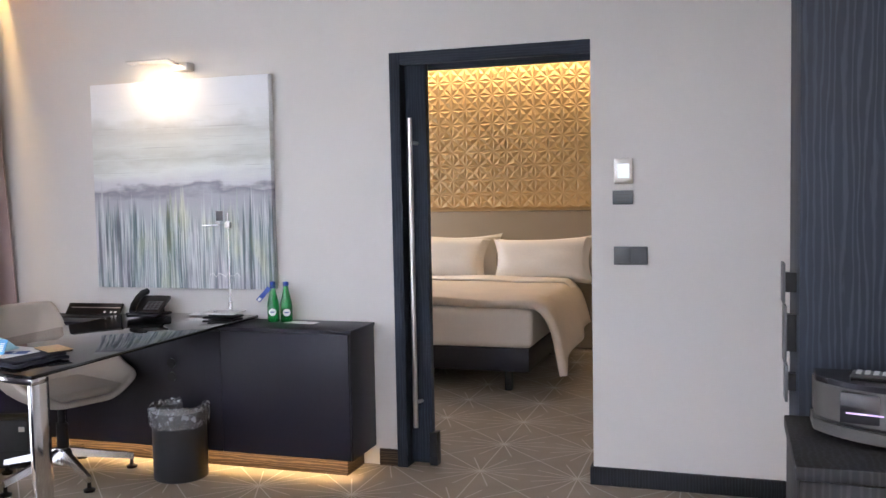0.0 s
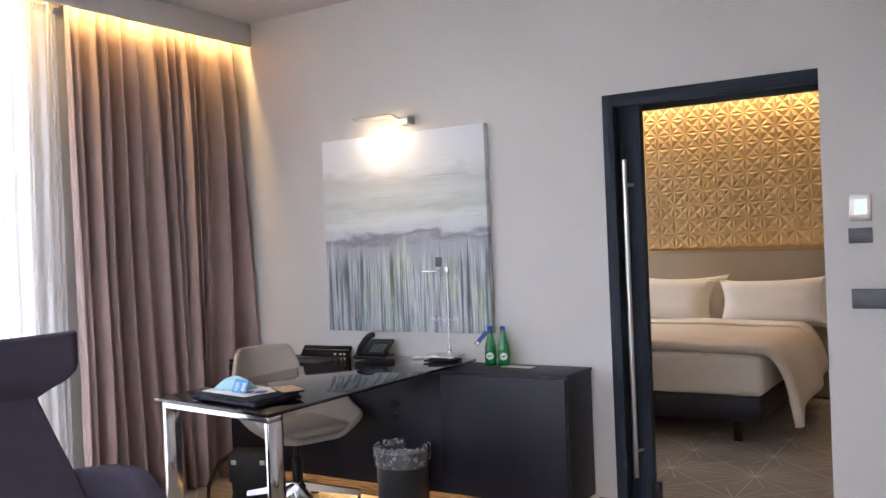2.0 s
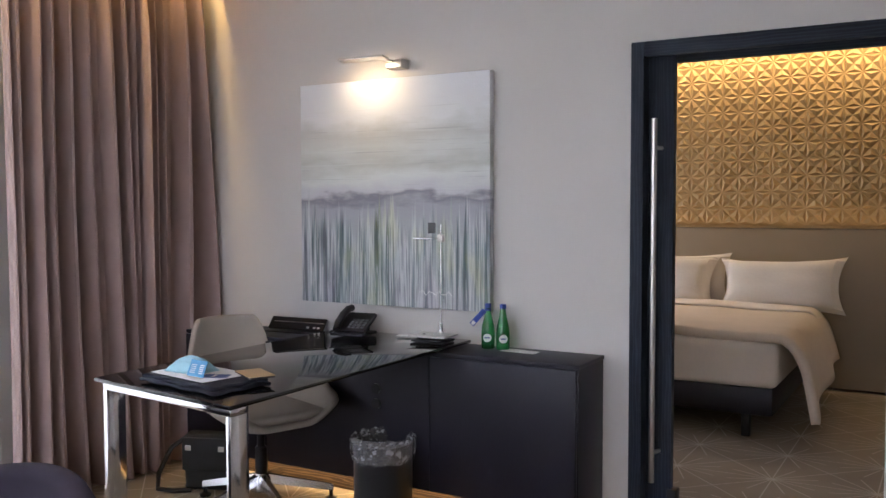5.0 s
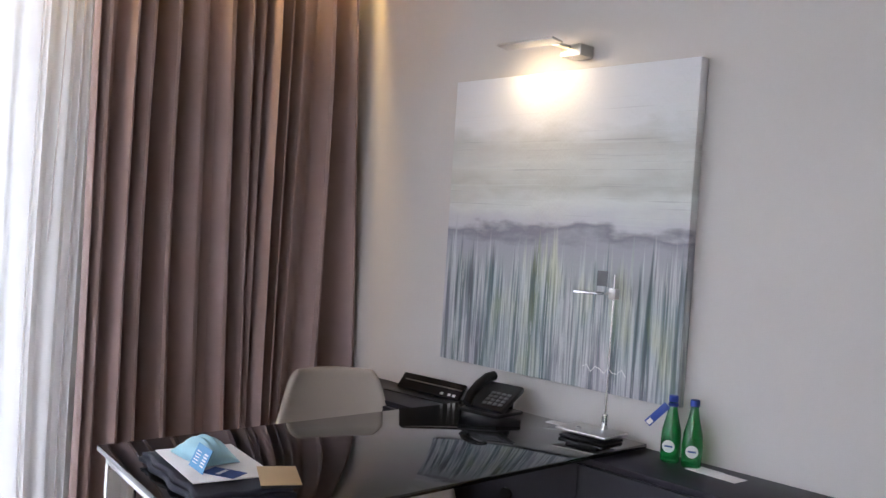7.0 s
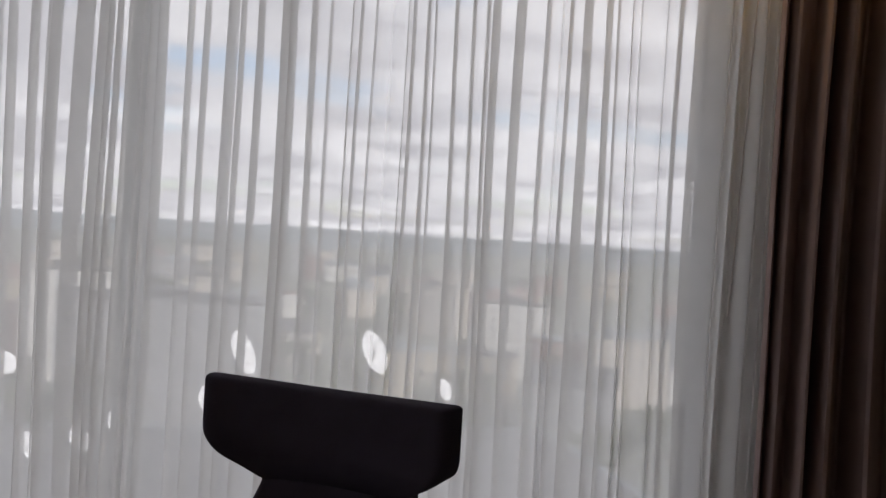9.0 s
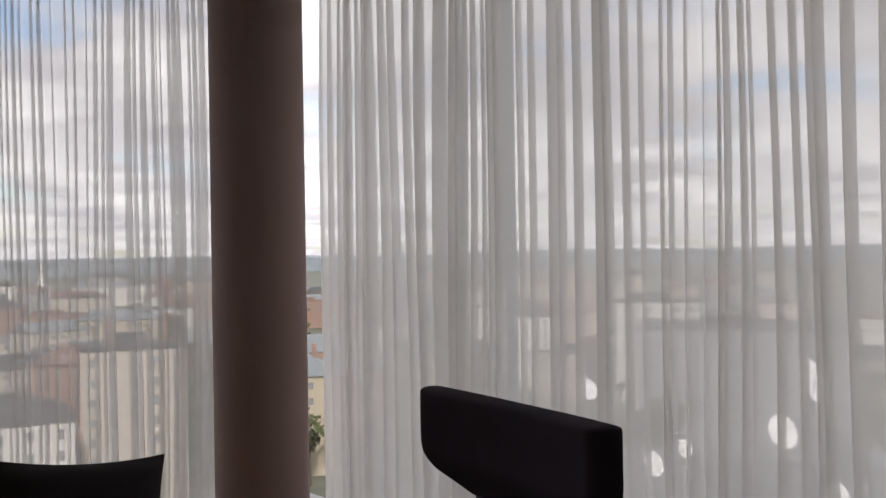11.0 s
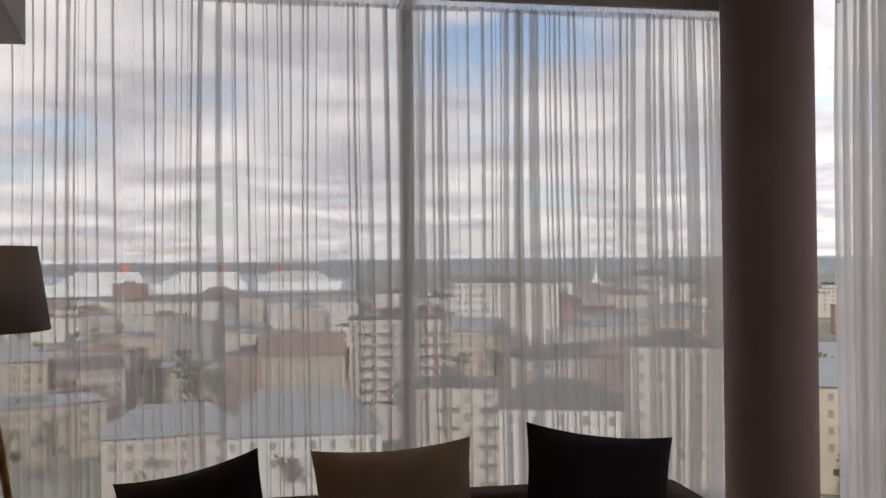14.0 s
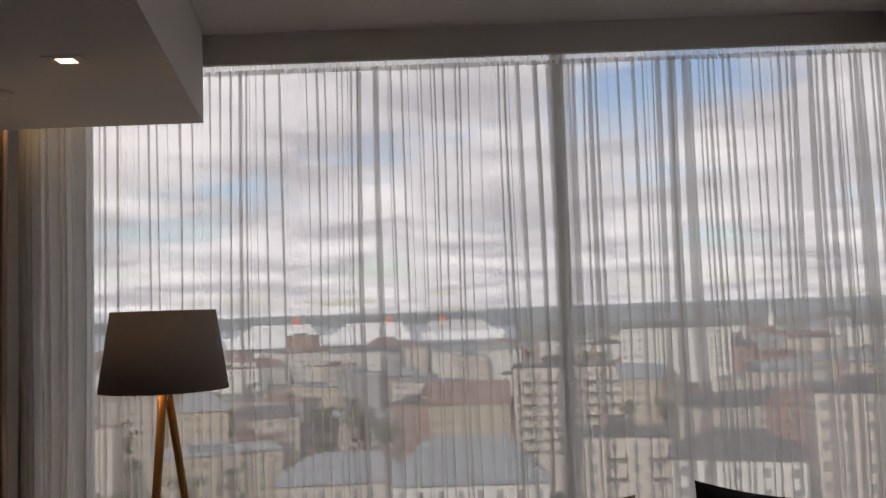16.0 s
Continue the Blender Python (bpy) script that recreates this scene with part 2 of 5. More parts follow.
def painting_mat():
    """Abstract marsh under a pale sky: washes above, vertical strokes below. Object z runs 0 to 1.11."""
    m = mat("canvas_paint", (0.7, 0.7, 0.7), 0.55, bump=0.35, bscale=140, stretch=(1, 1, 0.5))
    nt = m.node_tree
    b = nt.nodes["Principled BSDF"]
    co = nt.nodes.new("ShaderNodeTexCoord")
    sep = nt.nodes.new("ShaderNodeSeparateXYZ")
    nt.links.new(co.outputs["Object"], sep.inputs[0])

    def noise_at(scale, stretch, detail=6, loc=(0, 0, 0)):
        mp = nt.nodes.new("ShaderNodeMapping")
        mp.inputs["Scale"].default_value, mp.inputs["Location"].default_value = stretch, loc
        n = nt.nodes.new("ShaderNodeTexNoise")
        n.inputs["Scale"].default_value, n.inputs["Detail"].default_value = scale, detail
        nt.links.new(co.outputs["Object"], mp.inputs[0])
        nt.links.new(mp.outputs[0], n.inputs["Vector"])
        return n.outputs["Fac"]

    def ramp(src, *stops):
        r = nt.nodes.new("ShaderNodeValToRGB")
        e = r.color_ramp.elements
        while len(e) < len(stops):
            e.new(0.5)
        for el, (p, c) in zip(e, stops):
            el.position, el.color = p, (*c, 1) if not isinstance(c, float) else (c, c, c, 1)
        nt.links.new(src, r.inputs[0])
        return r.outputs[0]

    def mixc(f, a, c):
        x = nt.nodes.new("ShaderNodeMix")
        x.data_type = "RGBA"
        if isinstance(f, float):
            x.inputs[0].default_value = f
        else:
            nt.links.new(f, x.inputs[0])
        for i, s in ((6, a), (7, c)):
            if isinstance(s, tuple):
                x.inputs[i].default_value = (*s, 1)
            else:
                nt.links.new(s, x.inputs[i])
        return x.outputs[2]

    sky_n = noise_at(2.2, (1.0, 1, 5.5))
    zz = mnode(nt, "ADD", sep.outputs[2], mnode(nt, "MULTIPLY", mnode(nt, "SUBTRACT", sky_n, 0.5), 0.11))
    zz = mnode(nt, "ADD", zz, mnode(nt, "MULTIPLY", mnode(nt, "SUBTRACT", noise_at(7, (1, 1, 2.5), 8, (2, 0, 5)), 0.5), 0.13))
    h = mnode(nt, "DIVIDE", zz, 1.11)
    sky_c = ramp(h, (0.36, (0.44, 0.47, 0.50)), (0.44, (0.42, 0.43, 0.48)), (0.475, (0.26, 0.26, 0.31)), (0.50, (0.60, 0.61, 0.64)), (0.57, (0.72, 0.75, 0.73)),
                 (0.63, (0.56, 0.58, 0.54)), (0.70, (0.68, 0.70, 0.67)), (0.76, (0.60, 0.61, 0.58)), (0.83, (0.80, 0.82, 0.83)), (1.0, (0.82, 0.84, 0.88)))
    upper = ramp(h, (0.47, 0.0), (0.52, 1.0), (0.80, 1.0), (0.90, 0.15))
    streak = ramp(noise_at(2.6, (0.55, 1, 40), 6), (0.58, 0.0), (0.66, 1.0))
    sky_c = mixc(mnode(nt, "MULTIPLY", mnode(nt, "MULTIPLY", streak, upper), 0.40), sky_c, (0.72, 0.76, 0.74))
    dark = ramp(noise_at(2.0, (0.9, 1, 62), 7, (3, 0, 1)), (0.62, 0.0), (0.68, 1.0))
    sky_c = mixc(mnode(nt, "MULTIPLY", mnode(nt, "MULTIPLY", dark, upper), 0.35), sky_c, (0.25, 0.26, 0.28))
    stroke = noise_at(38, (1.0, 1, 0.03), 9)
    tone = ramp(stroke, (0.32, (0.03, 0.045, 0.05)), (0.41, (0.16, 0.21, 0.225)), (0.48, (0.42, 0.455, 0.48)), (0.54, (0.76, 0.78, 0.78)), (0.60, (0.46, 0.50, 0.52)), (0.68, (0.20, 0.25, 0.27)))
    hue = noise_at(5.0, (1.0, 1, 0.35), 6, (7, 0, 0))
    tint = ramp(hue, (0.38, (0.38, 0.31, 0.46)), (0.46, (0.38, 0.40, 0.45)), (0.53, (0.26, 0.38, 0.40)), (0.62, (0.52, 0.58, 0.18)))
    reeds = mixc(0.30, tone, tint)
    fine = noise_at(120, (1.0, 1, 0.035), 6, (5, 0, 2))
    reeds = mixc(mnode(nt, "MULTIPLY", ramp(fine, (0.56, 0.0), (0.62, 1.0)), 0.55), reeds, (0.10, 0.13, 0.15))
    reeds = mixc(mnode(nt, "MULTIPLY", ramp(fine, (0.38, 1.0), (0.44, 0.0)), 0.55), reeds, (0.78, 0.80, 0.80))
    edge = mnode(nt, "ADD", sep.outputs[2], mnode(nt, "MULTIPLY", mnode(nt, "SUBTRACT", noise_at(60, (1, 1, 0.012), 5, (1, 0, 0)), 0.5), 0.60))
    fac = ramp(edge, (0.36, 1.0), (0.46, 0.0))
    col = mixc(fac, sky_c, reeds)
    nt.links.new(col, b.inputs["Base Color"])
    return m


M = {
    "wall": mat("wall_paint", (0.65, 0.63, 0.61), 0.85, var=0.035, scale=1.5, bump=0.12, bscale=260, spec=0.2),
    "ceiling": mat("ceiling_paint", (0.71, 0.675, 0.665), 0.9, var=0.03, scale=1.2, bump=0.06, bscale=220, spec=0.15),
    "carpet": carpet_mat(),
    "sheer": sheer_mat("sheer_voile", 0.38, 0.48, 0.80, 0.42),
    "sheer_dense": sheer_mat("dense_voile", 0.61, 0.70, 0.92, 0.32),
    "pane": pane_mat(),
    "drape": mat("drape_cloth", (0.40, 0.302, 0.285), 0.75, var=0.10, scale=5, bump=0.35, bscale=420, spec=0.3),
    "drape_grey": mat("lining_cloth", (0.42, 0.42, 0.42), 0.85, var=0.06, scale=5, bump=0.3, bscale=400, spec=0.2),
    "black_wood": wood_mat("black_oak", (0.014, 0.015, 0.019), (0.026, 0.028, 0.034), 0.5),
    "blue_wood": wood_mat("blue_black_oak", (0.019, 0.025, 0.039), (0.033, 0.042, 0.060), 0.6),
    "lacquer": mat("black_satin_board", (0.016, 0.0145, 0.024), 0.42, var=0.2, scale=3, bump=0.12, bscale=160, stretch=(1, 1, 0.15), spec=0.3),
    "blue_wood_h": wood_mat("blue_black_oak_rail", (0.019, 0.025, 0.039), (0.033, 0.042, 0.060), 0.6, axis="x"),
    "plinth_wood": wood_mat("plinth_oak", (0.034, 0.024, 0.018), (0.10, 0.07, 0.048), 0.55, axis="x"),
    "black_glass": mat("black_glass", (0.012, 0.012, 0.014), 0.035, var=0.1, scale=2, bump=0, spec=0.6),
    "chrome": mat("chrome", (0.78, 0.78, 0.78), 0.10, 1.0, var=0.04, bump=0.02, bscale=30),
    "steel": mat("brushed_steel", (0.56, 0.54, 0.51), 0.30, 1.0, var=0.08, bump=0.1, bscale=300, stretch=(1, 0.1, 0.1)),
    "alu": mat("polished_aluminium", (0.66, 0.66, 0.67), 0.2, 1.0, var=0.05, bump=0.03),
    "black_plastic": mat("black_plastic", (0.012, 0.012, 0.014), 0.4, spec=0.3, var=0.15, bump=0.1, bscale=250),
    "frame_grey": mat("window_frame_grey", (0.34, 0.35, 0.36), 0.5, var=0.05, bump=0.02),
    "grey_plastic": mat("grey_plastic", (0.09, 0.095, 0.105), 0.4, var=0.08, bump=0.05),
    "bin_black": mat("bin_black", (0.012, 0.012, 0.015), 0.5, var=0.15, bump=0.08, bscale=200),
    "beige": mat("beige_upholstery", (0.40, 0.36, 0.31), 0.7, var=0.06, scale=8, bump=0.25, bscale=380, spec=0.3),
    "arm_fabric": mat("aubergine_wool", (0.056, 0.048, 0.068), 0.9, var=0.14, scale=14, bump=0.4, bscale=520, spec=0.15),
    "sofa": mat("sofa_fabric", (0.085, 0.060, 0.048), 0.9, var=0.12, scale=10, bump=0.4, bscale=420, spec=0.15),
    "cushion_dark": mat("black_cushion_cloth", (0.022, 0.020, 0.022), 0.85, var=0.15, scale=12, bump=0.35, bscale=380, spec=0.2),
    "cushion_tan": mat("tan_cushion_cloth", (0.33, 0.235, 0.165), 0.8, var=0.1, scale=12, bump=0.35, bscale=380, spec=0.2),
    "column": mat("column_paint", (0.31, 0.225, 0.21), 0.75, var=0.05, scale=2, bump=0.12, bscale=200, spec=0.25),
    "linen": mat("white_linen", (0.72, 0.66, 0.58), 0.85, var=0.035, scale=6, bump=0.3, bscale=60, spec=0.2),
    "duvet": mat("duvet_linen", (0.66, 0.57, 0.47), 0.85, var=0.05, scale=5, bump=0.35, bscale=45, spec=0.2),
    "gold": mat("gold_relief", (0.46, 0.32, 0.15), 0.45, 0.3, var=0.06, scale=3, bump=0.05, bscale=150),
    "headboard": mat("headboard_leather", (0.30, 0.235, 0.155), 0.55, var=0.06, scale=3, bump=0.2, bscale=240),
    "bottle": mat("green_glass", (0.03, 0.36, 0.08), 0.06, var=0.05, bump=0, trans=0.75),
    "blue_cap": mat("blue_plastic", (0.02, 0.06, 0.34), 0.4, var=0.08, bump=0),
    "paper": mat("white_paper", (0.78, 0.78, 0.77), 0.8, var=0.03, bump=0.05),
    "kraft": mat("tan_card", (0.48, 0.34, 0.18), 0.75, var=0.08, bump=0.15, bscale=200),
    "navy": mat("navy_cloth", (0.012, 0.014, 0.028), 0.75, var=0.2, bump=0.4, bscale=220),
    "mask": mat("pale_blue_nonwoven", (0.36, 0.60, 0.70), 0.85, var=0.05, scale=20, bump=0.35, bscale=300),
    "card_blue": mat("blue_card", (0.06, 0.26, 0.50), 0.5, var=0.05, bump=0),
    "card_navy": mat("navy_card", (0.012, 0.06, 0.26), 0.5, var=0.08, bump=0),
    "bag": mat("black_nylon", (0.012, 0.012, 0.013), 0.65, var=0.2, scale=20, bump=0.5, bscale=260),
    "shade": mat("lampshade_linen", (0.27, 0.225, 0.205), 0.85, var=0.06, scale=30, bump=0.35, bscale=380, spec=0.15),
    "light_wood": wood_mat("honey_oak", (0.42, 0.21, 0.06), (0.50, 0.27, 0.09), 0.45),
    "screen": glow_mat("lit_display", (0.80, 0.92, 0.95), 0.05),
    "led": glow_mat("downlight_lens", (1.0, 0.80, 0.52), 3.0),
    "radio_dark": mat("radio_smoke", (0.02, 0.02, 0.026), 0.18, var=0.1, bump=0),
    "radio_grey": mat("radio_mesh", (0.075, 0.073, 0.072), 0.4, 0.2, var=0.1, bump=0.4, bscale=900),
    "display_line": glow_mat("radio_display", (0.62, 0.45, 0.75), 0.08),
}


def liner_mat():
    m = bpy.data.materials.new("bin_liner_film")
    m.use_nodes = True
    nt = m.node_tree
    b = nt.nodes["Principled BSDF"]
    b.inputs["Base Color"].default_value = (0.55, 0.56, 0.58, 1)
    b.inputs["Roughness"].default_value = 0.35
    n = nt.nodes.new("ShaderNodeTexNoise")
    n.inputs["Scale"].default_value, n.inputs["Detail"].default_value = 9, 4
    mr = nt.nodes.new("ShaderNodeMapRange")
    mr.inputs[1].default_value, mr.inputs[2].default_value = 0.35, 0.65
    mr.inputs[3].default_value, mr.inputs[4].default_value = 0.14, 0.42
    nt.links.new(n.outputs["Fac"], mr.inputs[0])
    nt.links.new(mr.outputs[0], b.inputs["Alpha"])
    bp = nt.nodes.new("ShaderNodeBump")
    bp.inputs["Strength"].default_value, bp.inputs["Distance"].default_value = 0.8, 0.01
    nt.links.new(n.outputs["Fac"], bp.inputs["Height"])
    nt.links.new(bp.outputs[0], b.inputs["Normal"])
    return m


M["liner"] = liner_mat()


# ---- building helpers ----
def box(bm, x0, y0, z0, x1, y1, z1, bevel=0.0, seg=2):
    """Adds an axis-aligned block with rounded edges to bm."""
    vs = [bm.verts.new((x, y, z)) for x in (x0, x1) for y in (y0, y1) for z in (z0, z1)]
    fs = [bm.faces.new([vs[i] for i in q]) for q in ((0, 1, 3, 2), (4, 6, 7, 5), (0, 4, 5, 1), (2, 3, 7, 6), (0, 2, 6, 4), (1, 5, 7, 3))]
    if bevel:
        edges = {e for f in fs for e in f.edges}
        bmesh.ops.bevel(bm, geom=list(edges), offset=bevel, segments=seg, affect="EDGES", profile=0.5)
    return bm


def block(x0, y0, z0, x1, y1, z1, bevel=0.0, seg=2):
    return box(bmesh.new(), x0, y0, z0, x1, y1, z1, bevel, seg)


def lathe(bm, profile, n=32, centre=(0, 0, 0), close=True):
    """Turns a profile of (radius, height) round the vertical."""
    rings = []
    for r, z in profile:
        rings.append([bm.verts.new((centre[0] + r * math.cos(2 * math.pi * i / n), centre[1] + r * math.sin(2 * math.pi * i / n), centre[2] + z)) for i in range(n)])
    for a, b in zip(rings, rings[1:]):
        for i in range(n):
            bm.faces.new((a[i], a[(i + 1) % n], b[(i + 1) % n], b[i]))
    if close:
        bm.faces.new(rings[0][::-1])
        bm.faces.new(rings[-1])
    return bm


def rod(bm, a, b, r, r2=None, n=12):
    """A round bar from a to b."""
    a, b = Vector(a), Vector(b)
    q = (b - a).to_track_quat("Z", "Y")
    ends = []
    for c, rad in ((a, r), (b, r if r2 is None else r2)):
        ends.append([bm.verts.new(c + q @ Vector((rad * math.cos(2 * math.pi * i / n), rad * math.sin(2 * math.pi * i / n), 0))) for i in range(n)])
    for i in range(n):
        bm.faces.new((ends[0][i], ends[0][(i + 1) % n], ends[1][(i + 1) % n], ends[1][i]))
    bm.faces.new(ends[0][::-1])
    bm.faces.new(ends[1])
    return bm


def tube(bm, pts, r, n=8):
    pts = [Vector(p) for p in pts]
    rings = []
    for i, p in enumerate(pts):
        d = pts[min(i + 1, len(pts) - 1)] - pts[max(i - 1, 0)]
        q = d.to_track_quat("Z", "Y")
        rings.append([bm.verts.new(p + q @ Vector((r * math.cos(2 * math.pi * k / n), r * math.sin(2 * math.pi * k / n), 0))) for k in range(n)])
    for a, b in zip(rings, rings[1:]):
        for k in range(n):
            bm.faces.new((a[k], a[(k + 1) % n], b[(k + 1) % n], b[k]))
    bm.faces.new(rings[0][::-1])
    bm.faces.new(rings[-1])
    return bm


def grid(bm, nu, nv, fn):
    """A sheet of nu by nv cells; fn(u, v) in 0..1 gives the place."""
    vs = [[bm.verts.new(fn(i / nu, j / nv)) for j in range(nv + 1)] for i in range(nu + 1)]
    for i in range(nu):
        for j in range(nv):
            bm.faces.new((vs[i][j], vs[i + 1][j], vs[i + 1][j + 1], vs[i][j + 1]))
    return bm


def to_mesh(name, bm, material, smooth=True):
    bmesh.ops.recalc_face_normals(bm, faces=bm.faces)
    me = bpy.data.meshes.new(name)
    bm.to_mesh(me)
    bm.free()
    me.materials.append(material)
    if smooth:
        for p in me.polygons:
            p.use_smooth = True
        me.set_sharp_from_angle(angle=radians(38))
    return me


def part(name, bm, material, parent, label="", smooth=True):
    ob = new(name, to_mesh(name, bm, material, smooth))
    if parent is not None:
        ob.parent = parent
    return tagged(ob, label)


def thing(name, label, category, at=(0, 0, 0), turn=0.0, group=""):
    ob = new(name)
    ob.empty_display_size = 0.1
    ob.matrix_basis = pose(*at, 0, 0, turn)
    return tagged(ob, label, category, group)


def struct(name, bm, material, label, category="wall", smooth=True):
    ob = new(name, to_mesh(name, bm, material, smooth))
    return tagged(ob, label, category, kind="structure")


def single(name, bm, material, label, category, at=(0, 0, 0), turn=0.0, group="", kind=""):
    ob = new(name, to_mesh(name, bm, material))
    ob.matrix_basis = pose(*at, 0, 0, turn)
    return tagged(ob, label, category, group, kind)


def thicken(ob, t, offset=-1):
    md = ob.modifiers.new("thickness", "SOLIDIFY")
    md.thickness, md.offset = t, offset
    return ob


def smoothed(ob, n=1):
    md = ob.modifiers.new("round", "SUBSURF")
    md.levels = md.render_levels = n
    return ob
# ---- structure ----
ZC, ZV = 2.80, 2.655
struct("floor", block(-3.0, -5.62, -0.2, 2.55, 0.0, 0.0), M["carpet"], "taupe carpet with a pale woven star pattern", "floor")
struct("floor_bedroom", block(-3.0, 0.0, -0.2, 2.55, 3.9, 0.0), M["carpet"], "taupe star-patterned carpet of the bedroom", "floor")
struct("ceiling", block(-2.33, -4.75, ZC, 2.4, 0.0, ZC + 0.15), M["ceiling"], "plain matt white ceiling", "ceiling")
struct("ceiling_bedroom", block(-3.0, 0.15, 2.66, 2.55, 3.75, 2.8), M["ceiling"], "plain matt white bedroom ceiling", "ceiling")
struct("ceiling_pocket_west", block(-2.64, -4.99, 2.76, -2.345, 0.0, 3.12), M["ceiling"], "white recess over the curtains", "ceiling")
struct("ceiling_pocket_south", block(-2.33, -4.99, 2.76, 2.4, -4.765, 3.12), M["ceiling"], "white recess over the sheer curtains", "ceiling")
struct("trim_west", block(-2.345, -4.765, ZV, -2.315, 0.0, ZC - 0.012, 0.003), M["wall"], "painted pelmet board along the curtains", "trim")
struct("trim_south", block(-2.315, -4.78, ZV, 2.4, -4.75, ZC - 0.012, 0.003), M["wall"], "painted pelmet board over the sheers", "trim")
struct("ceiling_bay_south", block(-3.0, -5.62, 3.0, 2.4, -4.99, 3.12), M["ceiling"], "white ceiling at the glazing", "ceiling")
struct("ceiling_bay_west", block(-3.0, -4.99, 3.0, -2.64, 0.0, 3.12), M["ceiling"], "white ceiling at the glazing", "ceiling")

struct("wall_north_left", block(-3.0, 0.0, 0.0, 0.0, 0.15, 2.95), M["wall"], "smooth warm grey painted wall")
struct("wall_north_over", block(0.0, 0.0, 2.06, 0.985, 0.15, 2.95), M["wall"], "warm grey painted wall above the doorway")
struct("wall_north_right", block(0.985, -0.03, 0.0, 2.55, 0.15, 2.95), M["wall"], "warm grey painted wall with switches")
struct("wall_east", block(2.4, -5.62, 0.0, 2.55, -0.03, 2.95), M["wall"], "plain warm grey painted wall")
struct("wall_west_pier", block(-3.0, -1.38, 0.0, -2.72, 0.0, 2.95), M["wall"], "wall pier behind the drawn curtains")
struct("wall_west_sill", block(-3.0, -5.62, -0.2, -2.72, -1.38, 0.06), M["grey_plastic"], "low grey sill under the glazing")
struct("wall_west_over", block(-3.0, -5.62, 2.98, -2.75, -1.38, 2.999), M["wall"], "wall strip above the glazing")
struct("wall_south_pier", block(1.99, -5.62, 0.0, 2.4, -5.30, 2.95), M["wall"], "wall pier beside the glazing")
struct("wall_south_sill", block(-2.72, -5.62, -0.2, 1.99, -5.34, 0.06), M["grey_plastic"], "low grey sill under the glazing")
struct("wall_south_over", block(-2.75, -5.62, 2.98, 2.4, -5.37, 2.999), M["wall"], "wall strip above the glazing")
struct("wall_bedroom_north", block(-3.0, 3.75, 0.0, 2.55, 3.9, 2.8), M["wall"], "plain bedroom wall behind the headboard")
struct("wall_bedroom_east", block(2.4, 0.15, 0.0, 2.55, 3.75, 2.8), M["wall"], "plain bedroom wall")
# unseen west wall of the bedroom, left open for an added daylight window
struct("wall_bedroom_west_low", block(-3.0, 0.15, 0.0, -2.85, 3.75, 0.3), M["wall"], "bedroom wall under the added window")
struct("wall_bedroom_west_high", block(-3.0, 0.15, 2.5, -2.85, 3.75, 2.8), M["wall"], "bedroom wall over the added window")
struct("wall_bedroom_west_a", block(-3.0, 0.15, 0.3, -2.85, 1.5, 2.5), M["wall"], "plain bedroom wall beside the added window")
struct("wall_bedroom_west_b", block(-3.0, 3.5, 0.3, -2.85, 3.75, 2.5), M["wall"], "plain bedroom wall beside the added window")
struct("baseboard_right", block(0.975, -0.045, 0.0, 1.95, -0.031, 0.085, 0.002), M["black_wood"], "black stained oak baseboard", "baseboard")
struct("baseboard_left", block(-0.10, -0.014, 0.0, -0.002, -0.001, 0.085, 0.002), M["plinth_wood"], "dark oak baseboard", "baseboard")
struct("baseboard_end", block(0.971, -0.045, 0.0, 0.984, 0.15, 0.085, 0.002), M["black_wood"], "black baseboard returning into the doorway", "baseboard")

# lowered ceiling with its downlight
soffit = block(1.105, -4.70, 2.372, 2.4, -2.0, ZC - 0.004)
for v in soffit.verts:
    if v.co.x < 1.5 and v.co.y > -3:
        v.co.x -= 0.443
struct("ceiling_soffit", soffit, M["ceiling"], "lowered white ceiling box", "ceiling")
dl = thing("downlight", "square recessed downlight, lit, warm", "downlight", (1.275, -3.64, 2.372))
b_ = bmesh.new()
for x0, y0, x1, y1 in ((-.07, -.055, .07, -.03), (-.07, .03, .07, .055), (-.07, -.03, -.032, .03), (.032, -.03, .07, .03)):
    box(b_, x0, y0, -0.006, x1, y1, -0.0005, 0.001)
part("frame", b_, M["ceiling"], dl)
part("lens", block(-.032, -.03, -0.003, .032, .03, -0.0006), M["led"], dl, "glowing warm lens")
dt = thing("smoke_detector", "small round white ceiling detector", "detector", (1.70, -4.03, 2.372))
part("body", lathe(bmesh.new(), [(0.045, -0.002), (0.045, -0.012), (0.03, -0.022)], 24), M["ceiling"], dt)


TOP = 2.92


def window_wall(name, along, lo, hi, at, mullions, label):
    """Floor-to-ceiling glazing: frame, mullions and panes. along: 'x' or 'y'."""
    w = tagged(new(name), label, "window", kind="structure")

    def piece(nm, a0, a1, z0, z1, d0, d1, mt, bev=0.004):
        bm = block(a0, at + d0, z0, a1, at + d1, z1, bev) if along == "x" else block(at + d0, a0, z0, at + d1, a1, z1, bev)
        return part(nm, bm, mt, w)

    piece("window_frame", lo, hi, 0.06, 0.13, -0.05, 0.05, M["frame_grey"])
    piece("window_frame", lo, hi, TOP, TOP + 0.06, -0.05, 0.05, M["frame_grey"])
    posts = [lo + 0.03, *mullions, hi - 0.03]
    for p in posts:
        piece("mullion", p - 0.03, p + 0.03, 0.13, TOP, -0.055, 0.055, M["frame_grey"])
    for a, c in zip(posts, posts[1:]):
        g = piece("pane", a + 0.03, c - 0.03, 0.13, TOP, -0.004, 0.004, M["pane"], 0)
        g.visible_shadow = False
    return w


